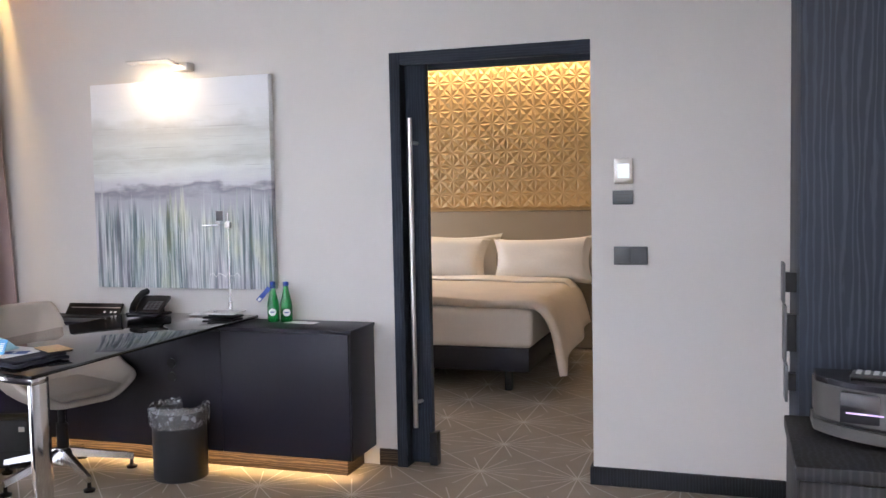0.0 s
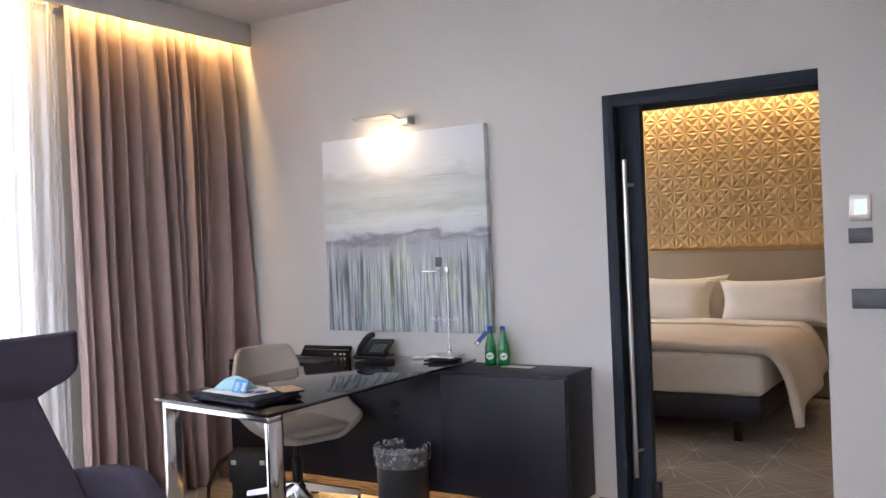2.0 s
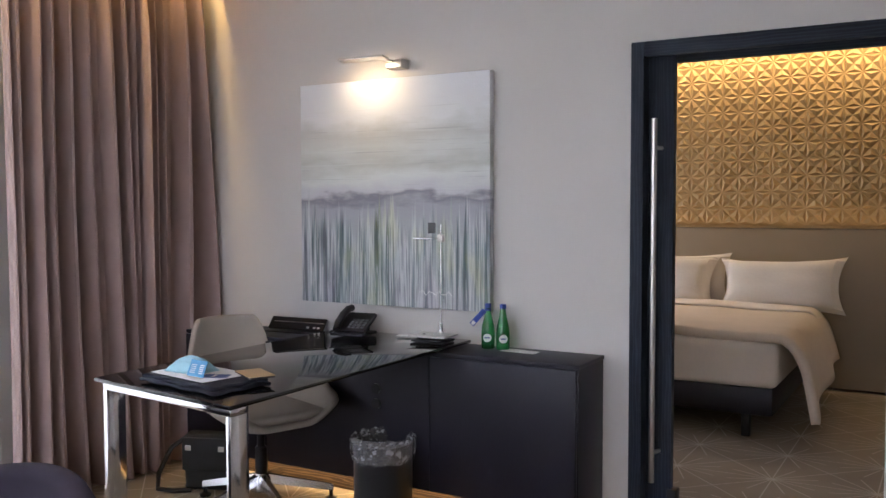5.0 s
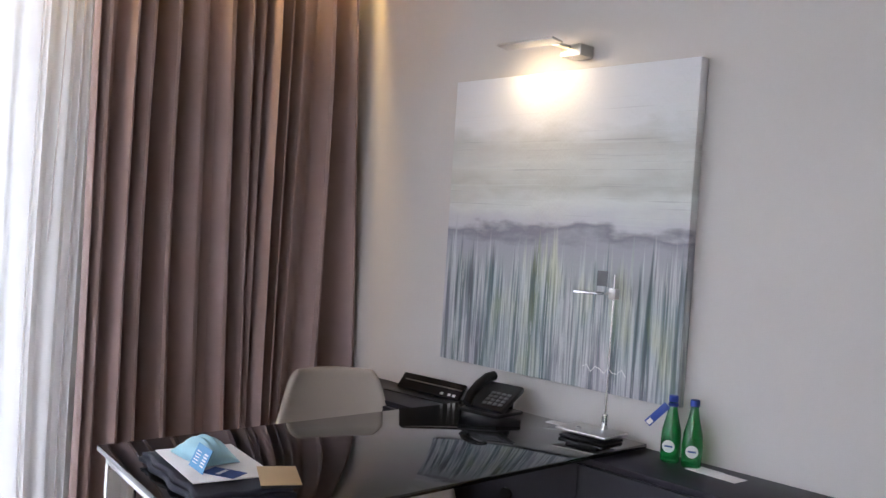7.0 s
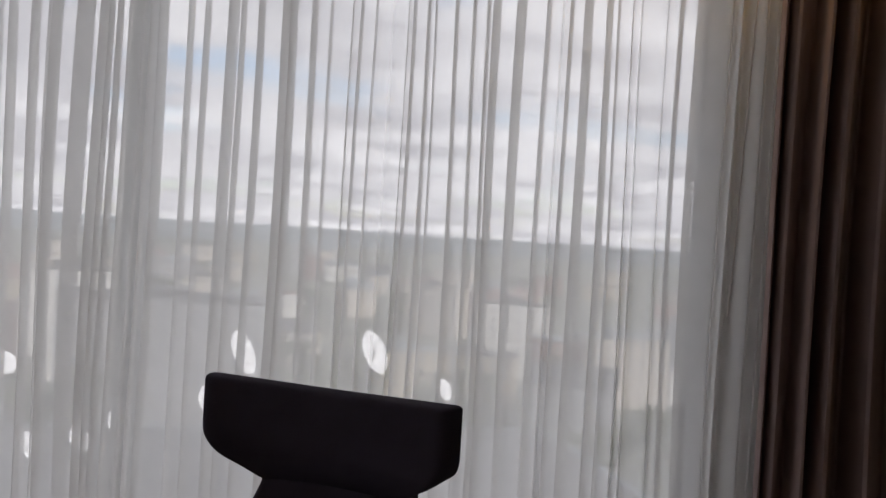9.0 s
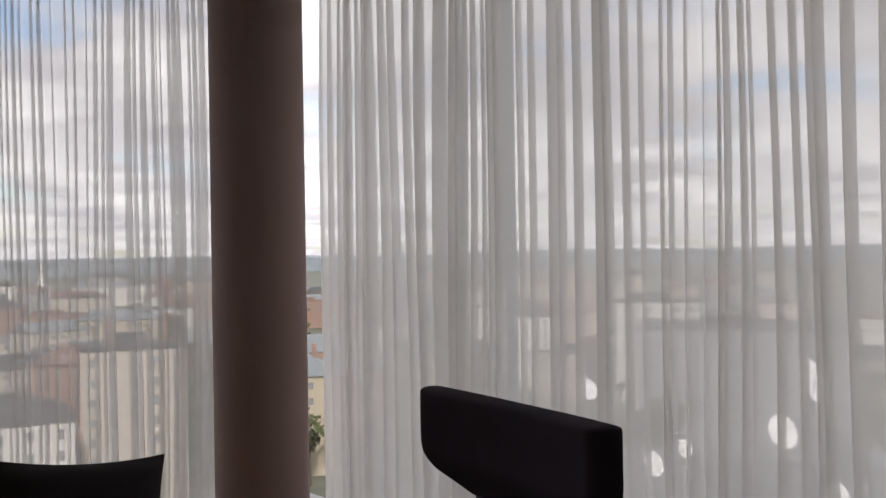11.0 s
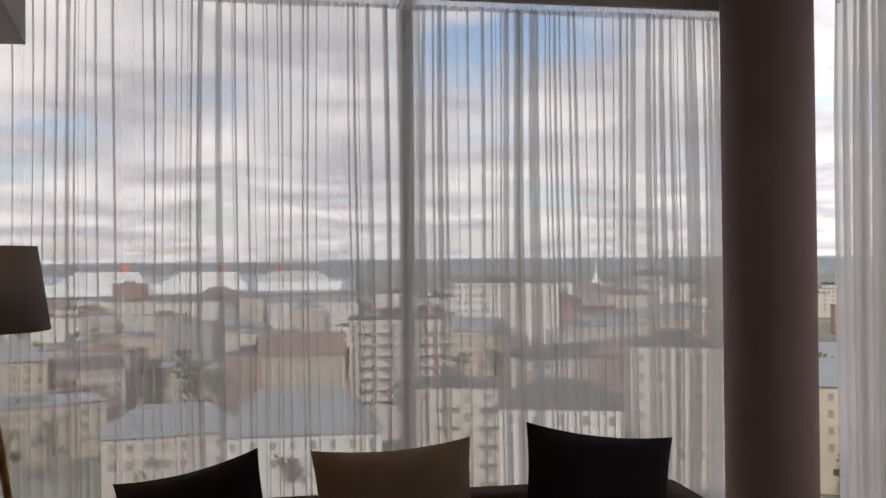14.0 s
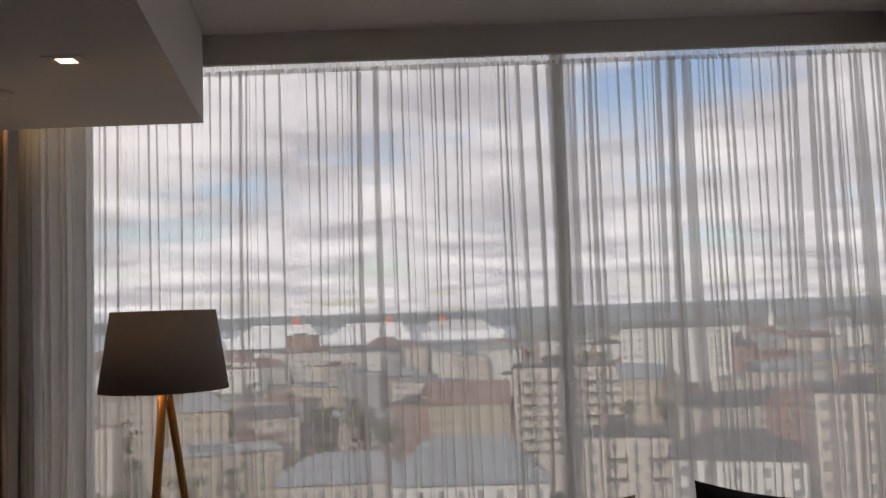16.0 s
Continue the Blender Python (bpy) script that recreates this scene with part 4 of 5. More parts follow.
so = thing("sofa", "low dark fabric sofa before the window", "sofa", (-0.42, -3.95, 0))
part("base", block(-1.1, -0.40, 0.10, 1.1, 0.45, 0.28, 0.03, 3), M["sofa"], so)
for x0, x1 in ((-1.08, -0.005), (0.005, 1.08)):
    part("seat_cushion", block(x0, -0.22, 0.282, x1, 0.46, 0.44, 0.045, 4), M["sofa"], so)
part("backrest", block(-1.1, -0.42, 0.282, 1.1, -0.23, 0.50, 0.05, 4), M["sofa"], so)
for x0, x1 in ((-1.22, -1.085), (1.085, 1.22)):
    part("armrest", block(x0, -0.41, 0.10, x1, 0.45, 0.49, 0.04, 4), M["sofa"], so)
for x in (-1.05, 1.05):
    for y in (-0.35, 0.40):
        part("leg", block(x - 0.03, y - 0.03, 0, x + 0.03, y + 0.03, 0.105, 0.005), M["black_plastic"], so)
G = "sofa cushions"
pillow("cushion", "black square cushion leaning on the sofa back", "cushion", 0.60, 0.50, 0.16, "cushion_dark", pose(-1.148, -3.95, 0.538, 14, -8, 0), 4, G, 0.07)
pillow("cushion", "tan square cushion leaning on the sofa back", "cushion", 0.60, 0.50, 0.16, "cushion_tan", pose(-0.376, -3.95, 0.517, 14, 2.6, 0), 5, G, 0.07)
pillow("cushion", "black square cushion slumped on the sofa", "cushion", 0.52, 0.50, 0.16, "cushion_dark", pose(0.33, -3.97, 0.47, 16, 12, 0), 6, G, 0.07)


def floor_lamp(at):
    f = thing("floor_lamp", "tripod floor lamp with a taupe linen shade", "floor lamp", at)
    ob = part("shade", lathe(bmesh.new(), [(0.258, 1.188), (0.209, 1.51)], 64, close=False), M["shade"], f, "tapered taupe linen shade")
    thicken(ob, 0.004)
    part("spider", rod(rod(bmesh.new(), (-0.208, 0, 1.49), (0.208, 0, 1.49), 0.003), (0, -0.208, 1.489), (0, 0.208, 1.489), 0.003), M["steel"], f)
    part("socket", lathe(bmesh.new(), [(0.02, 1.15), (0.02, 1.27), (0.012, 1.49)], 20), M["steel"], f)
    part("bulb", lathe(bmesh.new(), [(0.012, 1.275), (0.03, 1.31), (0.03, 1.34), (0.01, 1.365)], 20, (0.03, 0.03, 0)), M["paper"], f)
    for k in range(3):
        a = radians(200 + 120 * k)
        part("leg", rod(bmesh.new(), (0.18 * math.cos(a), 0.18 * math.sin(a), 0.0), (0.012 * math.cos(a), 0.012 * math.sin(a), 1.19), 0.013, 0.017, 12), M["light_wood"], f, "honey-coloured wooden leg")
    return f


floor_lamp((1.175, -4.32, 0))
lamp("floor_lamp_bulb", "POINT", pose(1.205, -4.29, 1.24), 2.6, (1.0, 0.62, 0.25), 0.03)

# dark oak panelling with the sideboard that carries the radio
struct("wall_panel", block(1.722, -2.30, 0.0, 2.4, -2.0, ZC - 0.43, 0.003), M["blue_wood"], "blue-black oak panelled wall end", "wall panel")
sd = thing("sideboard", "blue-black oak sideboard against the panelling", "cabinet", (2.04, -2.47, 0))
part("body", block(-0.34, -0.165, 0.05, 0.355, 0.168, 0.905, 0.002), M["black_wood"], sd)
part("top", block(-0.345, -0.17, 0.906, 0.36, 0.168, 0.93, 0.003), M["black_wood"], sd)
part("plinth", block(-0.32, -0.14, 0.0, 0.34, 0.16, 0.049), M["black_wood"], sd)
for i, (z0, z1, x) in enumerate(((1.14, 1.22, 1.700), (1.02, 1.135, 1.703), (0.94, 1.015, 1.706))):
    t_ = thing("door_pull", "dark grey edge pull on the panelling", "handle", (x, -2.22, z0), group="edge pulls")
    part("grip", block(-0.006, -0.02, 0, 0.0, 0.04, z1 - z0, 0.0015), M["grey_plastic"], t_)
    part("mount", block(0.0, 0.0, 0.02, 1.7225 - x, 0.02, z1 - z0 - 0.02), M["black_plastic"], t_)

# ---- the desk's small things ----
ph_ = thing("desk_phone", "black office telephone with its handset tilted up", "telephone", (-1.325, -0.175, 0.757), 6)
ph_.scale = (0.88, 0.88, 0.88)
pb = block(-0.10, -0.09, 0.0, 0.10, 0.09, 0.016, 0.006)
part("base", pb, M["black_plastic"], ph_)
fc = part("console", block(-0.095, -0.085, -0.012, 0.095, 0.085, 0.012, 0.006), M["black_plastic"], ph_)
fc.matrix_basis = pose(0.0, 0.02, 0.060, 30, 0, 0)
for i in range(4):
    for j in range(4):
        part("key", block(-0.018 + i * 0.026, -0.062 + j * 0.022, 0.0125, 0.001 + i * 0.026, -0.047 + j * 0.022, 0.0165, 0.001), M["grey_plastic"], fc)
hs = bmesh.new()
tube(hs, [(-0.065, -0.10, 0.028), (-0.067, -0.06, 0.046), (-0.067, 0.0, 0.052), (-0.067, 0.06, 0.046), (-0.065, 0.10, 0.028)], 0.020, 12)
part("handset", hs, M["black_plastic"], fc, "curved black handset")
part("stand", block(-0.06, 0.055, 0.014, 0.06, 0.075, 0.078, 0.004), M["black_plastic"], ph_)
cb = bmesh.new()
tube(cb, [(-0.11 + 0.004 * math.cos(i * 0.9) - 0.03 * math.sin(i * 0.055), -0.07 + i * 0.0028, 0.012 + 0.004 * math.sin(i * 0.9)) for i in range(56)], 0.0026, 6)
part("cord", cb, M["black_plastic"], ph_, "coiled black cord")

pw = thing("power_box", "black flip-up socket box standing open on the cabinet", "socket box", (-1.755, -0.09, 0.7305), 4)
part("frame", block(-0.19, -0.06, 0.0, 0.17, 0.055, 0.004, 0.001), M["black_plastic"], pw)
ld = part("lid", block(-0.18, -0.006, -0.036, 0.16, 0.006, 0.036, 0.002), M["black_plastic"], pw)
ld.matrix_basis = pose(0, 0.03, 0.036, -40, 0, 0)
part("trim", block(-0.155, -0.0085, 0.004, 0.155, -0.0062, 0.008), M["steel"], ld)
for x in (0.06, 0.10, 0.125):
    part("port", block(x, -0.009, -0.028, x + 0.014, -0.0062, -0.018), M["paper"], ld)

dl_ = thing("desk_lamp", "slim steel desk lamp on a square base", "desk lamp", (-0.885, -0.165, 0.757), 4)
part("base_plate", block(-0.085, -0.06, 0.0, 0.085, 0.06, 0.008, 0.002), M["black_plastic"], dl_)
part("base_core", block(-0.06, -0.045, 0.008, 0.06, 0.045, 0.022, 0.002), M["black_plastic"], dl_)
part("base_top", block(-0.095, -0.07, 0.022, 0.095, 0.07, 0.030, 0.002), M["steel"], dl_)
part("button", lathe(bmesh.new(), [(0.010, 0.030), (0.010, 0.036), (0.006, 0.038)], 16, (-0.03, -0.03, 0)), M["chrome"], dl_)
part("socket", lathe(bmesh.new(), [(0.011, 0.030), (0.011, 0.075), (0.007, 0.080)], 16, (0.02, 0.045, 0)), M["chrome"], dl_)
part("stem", rod(bmesh.new(), (0.02, 0.045, 0.07), (0.02, 0.045, 0.535), 0.0035), M["chrome"], dl_)
hd3 = part("head", block(-0.075, -0.05, 0.470, 0.018, 0.04, 0.478, 0.003), M["chrome"], dl_, "flat chrome lamp head")
part("joint", block(0.008, 0.03, 0.455, 0.034, 0.058, 0.49, 0.003), M["steel"], dl_)
part("reflector", block(-0.045, 0.040, 0.495, -0.005, 0.044, 0.545, 0.001), M["grey_plastic"], dl_)


def bottle(at, turn, tag):
    b = thing("water_bottle", "green glass water bottle with a blue cap", "bottle", at, turn, "water bottles")
    part("glass", lathe(bmesh.new(), [(0.026, 0.0), (0.030, 0.004), (0.031, 0.07), (0.029, 0.10), (0.018, 0.145), (0.0125, 0.175), (0.0125, 0.186)], 32), M["bottle"], b)
    part("cap", lathe(bmesh.new(), [(0.0145, 0.1865), (0.0145, 0.204), (0.012, 0.206)], 24), M["blue_cap"], b, "blue screw cap")
    lb = part("label", rod(bmesh.new(), (0, -0.0300, 0.052), (0, -0.0325, 0.052), 0.019, n=28), M["paper"], b, "round white label")
    part("print", block(-0.012, -0.0335, 0.050, 0.012, -0.0327, 0.055), M["card_navy"], lb)
    if tag:
        part("neck_ring", lathe(bmesh.new(), [(0.0128, 0.172), (0.016, 0.174), (0.016, 0.181), (0.0128, 0.183)], 24), M["blue_cap"], b)
        tg = part("neck_tag", block(-0.012, -0.001, -0.045, 0.012, 0.001, 0.045, 0.0008), M["blue_cap"], b, "blue paper neck tag")
        tg.matrix_basis = pose(-0.045, -0.012, 0.142, 0, 42, 0)
        part("print", block(-0.007, -0.0018, -0.042, 0.008, -0.0012, -0.024), M["paper"], tg)
    return b


bottle((-0.640, -0.085, 0.7305), 20, True)
bottle((-0.565, -0.085, 0.7305), 30, False)

ppr = thing("leaflet", "thin white folded leaflet lying on the cabinet", "paper", (-0.475, -0.10, 0.7305), -4)
part("sheet", block(-0.085, -0.03, 0.0, 0.085, 0.035, 0.0012), M["paper"], ppr)
ov = part("overleaf", block(-0.08, -0.028, 0.0014, 0.01, 0.036, 0.0026), M["paper"], ppr)
nt_ = thing("note_card", "small white note card on the desk glass", "paper", (-1.07, -0.085, 0.757), 5)
part("card", block(-0.055, -0.025, 0.0, 0.055, 0.025, 0.0015), M["paper"], nt_)

# the folder with the things lying on it
fo = thing("folded_garment", "folded navy cloth lying on the desk", "cloth", (-1.07, -1.42, 0.757), -8)


def cloth_at(u, v):
    x, y = (u - 0.5) * 0.42, (v - 0.5) * 0.24
    return (x + 0.006 * math.sin(v * 14), y + 0.006 * math.sin(u * 18), 0.016 + 0.004 * noise.noise((x * 14, y * 14, 2)))


for k in range(2):
    ob = part("fold", grid(bmesh.new(), 30, 18, lambda u, v, k=k: (cloth_at(u, v)[0] * (1 - 0.04 * k), cloth_at(u, v)[1] * (1 - 0.05 * k), cloth_at(u, v)[2] - 0.004 + 0.013 * k)), M["navy"], fo)
    thicken(ob, 0.011, 0)
sh = thing("paper_sheets", "white paper sheets lying on the folded cloth", "paper", (-1.085, -1.41, 0.7915), -10)
part("sheet", block(-0.17, -0.10, 0.0, 0.14, 0.10, 0.003, 0.001), M["paper"], sh)
nb = thing("notebook", "tan card-covered notebook lying by the papers", "notebook", (-0.905, -1.345, 0.7915), -28)
part("pages", block(-0.075, -0.045, 0.0, 0.075, 0.045, 0.007, 0.001), M["bag"], nb)
part("cover", block(-0.077, -0.047, 0.0072, 0.077, 0.047, 0.0095, 0.001), M["kraft"], nb)


def mask_at(u, v):
    x, y = (u - 0.5) * 2, (v - 0.5) * 2
    dome = max(0.0, (1 - x * x) * (1 - y * y)) ** 0.6
    return (0.085 * x, 0.05 * y, 0.004 + 0.05 * dome + 0.003 * math.sin(y * 14) * (1 - x * x))


mk = thing("face_mask", "pale blue pleated face mask lying folded", "mask", (-1.14, -1.41, 0.7950), 0)
ob = part("cloth", grid(bmesh.new(), 20, 20, mask_at), M["mask"], mk)
thicken(ob, 0.002)
part("loop", tube(bmesh.new(), [(-0.085 - 0.025 * math.sin(math.pi * i / 8), -0.03 + 0.06 * i / 8, 0.004) for i in range(9)], 0.0015, 6), M["paper"], mk)
cdx = thing("key_card", "blue printed card leaning against the mask", "card", (-1.055, -1.480, 0.7955), -8)
cf = part("card", block(-0.045, -0.0008, 0.0, 0.045, 0.0008, 0.058), M["card_blue"], cdx)
cf.matrix_basis = pose(0, 0, 0, -24, 0, 0)
for i in range(5):
    part("print", block(-0.034, -0.0014, 0.012 + i * 0.007, -0.006, -0.0009, 0.014 + i * 0.007), M["paper"], cf)
    part("print", block(0.012, -0.0014, 0.012 + i * 0.007, 0.034, -0.0009, 0.0155 + i * 0.007), M["paper"], cf)
cd2 = thing("card_sleeve", "navy card sleeve lying on the papers", "card", (-1.0, -1.435, 0.7950), 25)
part("sleeve", block(-0.045, -0.028, 0.0, 0.045, 0.028, 0.0015), M["card_navy"], cd2)
part("print", block(-0.01, -0.02, 0.0016, 0.0, 0.02, 0.002), M["paper"], cd2)

# ---- the bag on the floor ----
bg_ = thing("shoulder_bag", "black nylon shoulder bag slumped on the carpet", "bag", (-1.95, -0.50, 0), 20)


def bag_shell(bm):
    box(bm, -0.13, -0.07, 0.0, 0.13, 0.07, 0.27, 0.03, 3)
    for v in bm.verts:
        k = v.co.z / 0.27
        v.co.x += 0.02 * noise.noise(v.co * 9) + 0.015 * math.sin(k * 5)
        v.co.y *= 1.1 - 0.35 * k
    return bm


part("body", bag_shell(bmesh.new()), M["bag"], bg_)
part("flap", block(-0.12, -0.088, 0.10, 0.12, -0.070, 0.262, 0.008), M["bag"], bg_)
part("strap", tube(bmesh.new(), [(-0.12, -0.02, 0.25), (-0.19, -0.05, 0.20), (-0.24, -0.09, 0.08), (-0.23, -0.12, 0.014), (-0.14, -0.13, 0.012), (-0.06, -0.11, 0.014)], 0.012, 8), M["bag"], bg_)
part("buckle", block(-0.10, -0.093, 0.20, -0.07, -0.089, 0.225, 0.001), M["steel"], bg_)
part("buckle", block(0.07, -0.093, 0.20, 0.10, -0.089, 0.225, 0.001), M["steel"], bg_)

# ---- the radio ----
rd = thing("table_radio", "smoke-grey curved table radio on the sideboard", "radio", (1.925, -2.455, 0.9305), 0)


def radio_body(bm, z0, z1, grow=0.0):
    n = 20
    lo, hi = [], []
    pts = [(0.185 + grow, 0.085), (-0.185 - grow, 0.085)]
    for i in range(n + 1):
        f = i / n * 2 - 1
        pts.append((f * (0.185 + grow), 0.02 - (0.115 + grow) * (1 - f * f) ** 0.8 - grow))
    for x, y in pts:
        lo.append(bm.verts.new((x, y, z0)))
        hi.append(bm.verts.new((x, y, z1)))
    m = len(pts)
    for i in range(m):
        bm.faces.new((lo[i], lo[(i + 1) % m], hi[(i + 1) % m], hi[i]))
    bm.faces.new(lo[::-1])
    bm.faces.new(hi)
    return bm


part("foot", radio_body(bmesh.new(), 0.0, 0.010, -0.02), M["black_plastic"], rd)
part("skirt", radio_body(bmesh.new(), 0.010, 0.030, 0.003), M["radio_grey"], rd, "grey metal lower band")
part("slot", radio_body(bmesh.new(), 0.0302, 0.036, -0.003), M["black_plastic"], rd)
part("grille", radio_body(bmesh.new(), 0.0362, 0.096), M["radio_grey"], rd, "grey metal mesh front")
part("top", radio_body(bmesh.new(), 0.0962, 0.106, -0.002), M["radio_dark"], rd, "glossy smoke-black top")
wd = part("display_window", block(-0.145, -0.085, 0.042, -0.055, -0.045, 0.093, 0.002), M["radio_dark"], rd)
wd.matrix_basis = pose(0.01, -0.012, 0, 0, 0, -16)
part("display_text", block(-0.135, -0.0862, 0.058, -0.07, -0.0853, 0.0605), M["display_line"], wd, "faint violet display line")
rm = thing("remote_control", "slim grey remote control lying on the radio", "remote control", (1.84, -2.44, 1.0365), -12)
part("body", block(-0.042, -0.024, 0.0, 0.042, 0.024, 0.008, 0.003), M["black_plastic"], rm)
for i in range(5):
    for j in range(3):
        part("button", block(-0.034 + i * 0.014, -0.016 + j * 0.012, 0.0082, -0.025 + i * 0.014, -0.008 + j * 0.012, 0.0098, 0.0008), M["steel"], rm)

# ---- the city outside ----
GROUND = -45.0


def ground_mat():
    m = mat("town_ground", (0.115, 0.12, 0.09), 0.95, var=0.6, scale=0.02, bump=0, bscale=0.11)
    return m


CITY = {
    "cream": mat("cream_render", (0.46, 0.42, 0.36), 0.9, var=0.08, scale=0.3, bump=0),
    "white": mat("white_render", (0.56, 0.55, 0.51), 0.9, var=0.06, scale=0.3, bump=0),
    "yellow": mat("yellow_render", (0.40, 0.35, 0.265), 0.9, var=0.08, scale=0.3, bump=0),
    "grey": mat("grey_render", (0.26, 0.26, 0.26), 0.9, var=0.1, scale=0.3, bump=0),
    "brick": mat("red_brick", (0.27, 0.18, 0.145), 0.9, var=0.15, scale=0.5, bump=0),
    "roof_grey": mat("grey_sheet_roof", (0.16, 0.18, 0.19), 0.6, var=0.15, scale=0.4, bump=0),
    "roof_dark": mat("dark_felt_roof", (0.07, 0.07, 0.07), 0.9, var=0.2, scale=0.4, bump=0),
    "roof_red": mat("red_tile_roof", (0.17, 0.115, 0.095), 0.85, var=0.2, scale=0.5, bump=0),
    # glass paled towards the walls: low contrast of haze put into its colour
    "glass": mat("hazed_window_glass", (0.22, 0.225, 0.22), 0.25, var=0.3, scale=0.2, bump=0),
    "green": mat("tree_leaves", (0.075, 0.085, 0.035), 0.9, var=0.45, scale=0.4, bump=0),
    "bark": mat("tree_bark", (0.09, 0.07, 0.055), 0.9, var=0.2, bump=0),
    # distance haze is put into this colour: woods paled to blue-grey
    "hazed_hill": mat("haze_tinted_hill", (0.22, 0.25, 0.27), 0.95, var=0.25, scale=0.01, bump=0, bscale=0.06),
    "sea": mat("sea_water", (0.10, 0.14, 0.18), 0.35, var=0.1, scale=0.01, bump=0),
    "ship": mat("ship_paint", (0.85, 0.85, 0.84), 0.6, var=0.05, scale=0.05, bump=0),
    "orange": mat("ship_funnel_paint", (0.55, 0.16, 0.08), 0.6, var=0.05, bump=0),
}
bm = bmesh.new()
grid(bm, 40, 40, lambda u, v: ((u - 0.5) * 9600, (v - 0.5) * 9600, GROUND))
tagged(new("ground", to_mesh("ground", bm, ground_mat())), "town ground of streets, yards and grass", "ground", kind="structure")


def bearing(az, d):
    a = radians(az)
    return -math.sin(a) * d, math.cos(a) * d


def ridge(name, az0, az1, d, low, high, seed, material, label):
    """A far wooded ridge, closed to the ground."""
    bm = bmesh.new()
    n = 160
    rows = []
    for i in range(n + 1):
        x, y = bearing(az0 + (az1 - az0) * i / n, d)
        x2, y2 = bearing(az0 + (az1 - az0) * i / n, d * 1.15)
        h = low + (high - low) * (0.5 + 0.5 * noise.noise((i * 0.05, seed, 0))) + 2.5 * noise.noise((i * 0.9, seed, 4))
        rows.append([bm.verts.new(p) for p in ((x, y, GROUND), (x, y, h - 6), (x2, y2, h), (x2, y2, GROUND))])
    for a, b in zip(rows, rows[1:]):
        for k in range(3):
            bm.faces.new((a[k], b[k], b[k + 1], a[k + 1]))
    tagged(new(name, to_mesh(name, bm, CITY[material])), label, "backdrop", kind="structure")


# both ridges take the blue-grey that stands in for haze
ridge("backdrop_hills", 60, 178, 2600, -4, 14, 3, "hazed_hill", "low wooded hills along the horizon, coloured pale as if by haze")
ridge("backdrop_far_shore", 172, 230, 3400, -6, 4, 9, "hazed_hill", "far shore along the horizon, coloured blue-grey as if by haze")
bm = bmesh.new()
grid(bm, 20, 4, lambda u, v: (*bearing(176 + 44 * u, 1250 + 2000 * v), GROUND + 1.2))
tagged(new("water", to_mesh("water", bm, CITY["sea"])), "grey-blue sea beyond the harbour", "water", kind="structure")

WIN = to_mesh("window_pane", block(-0.5, -0.12, -0.7, 0.5, 0.10, 0.7), CITY["glass"])
SILL = to_mesh("balcony", block(-1.9, -1.2, -0.5, 1.9, 0.1, 0.45), CITY["cream"])


def building(az, d, w, dep, top, wall, roof="flat", roof_mat="roof_dark", rise=4.0, cols=6, floors=4, storey=3.3, turn=0.0, near=False, balconies=False, label="", name="apartment_building"):
    x, y = bearing(az, d + dep / 2)
    ob = thing(name, label or f"{wall} rendered town building with rows of windows", "building", (x, y, GROUND), az + turn)
    h = top - GROUND
    part("wall", block(-w / 2, -dep / 2, 0, w / 2, dep / 2, h), CITY[wall], ob)
    bm = bmesh.new()
    o = 0.5
    if roof == "flat":
        box(bm, -w / 2 - 0.2, -dep / 2 - 0.2, h, w / 2 + 0.2, dep / 2 + 0.2, h + 0.5)
        box(bm, -w * 0.2, -dep * 0.2, h + 0.5, w * 0.1, dep * 0.2, h + 2.4)
    else:
        e = [bm.verts.new((sx * (w / 2 + o), sy * (dep / 2 + o), h)) for sx, sy in ((-1, -1), (1, -1), (1, 1), (-1, 1))]
        k = 0.0 if roof == "gable" else min(dep / 2, w / 2 - 0.5)
        r = [bm.verts.new((sx * (w / 2 + o - k), 0, h + rise)) for sx in (-1, 1)]
        for q in ((e[0], e[1], r[1], r[0]), (e[2], e[3], r[0], r[1]), (e[1], e[2], r[1]), (e[3], e[0], r[0]), (e[3], e[2], e[1], e[0])):
            bm.faces.new(q)
    rf = part("roof", bm, CITY[roof_mat], ob, smooth=False)
    if near:
        for cx in (-0.25, 0.3):
            part("chimney", block(cx * w - 0.5, -0.4, h + 0.2, cx * w + 0.5, 0.4, h + rise + 1.2), CITY["brick"], rf)
        for f in range(floors):
            z = h - 2.0 - f * storey
            for c in range(cols):
                wx = (c + 0.5) / cols * w - w / 2
                o2 = new("window", WIN)
                o2.parent, o2.location = ob, (wx, -dep / 2, z)
                if balconies and c % 2:
                    o3 = new("balcony", SILL)
                    o3.parent, o3.location = ob, (wx, -dep / 2, z - 0.9)
    else:
        bm = bmesh.new()
        for f in range(floors):
            for c in range(cols):
                wx = (c + 0.5) / cols * w - w / 2
                z = h - 2.0 - f * storey
                box(bm, wx - 0.6, -dep / 2 - 0.06, z - 0.8, wx + 0.6, -dep / 2 + 0.1, z + 0.8)
        part("windows", bm, CITY["glass"], ob, smooth=False)["kind"] = "stuff"
    return ob


building(173.2, 230, 26, 12, -13.8, "cream", cols=10, floors=7, storey=2.9, near=True, balconies=True, label="cream apartment slab with rows of white balconies")
building(179.3, 262, 24, 13, -25.8, "yellow", "gable", "roof_red", 6, 6, 3, near=True, label="yellow gabled town house with a red roof")
building(179.4, 172, 30, 15, -31.5, "white", "hip", "roof_grey", 8, 8, 2, near=True, label="long pale house under a grey sheet-metal hip roof")
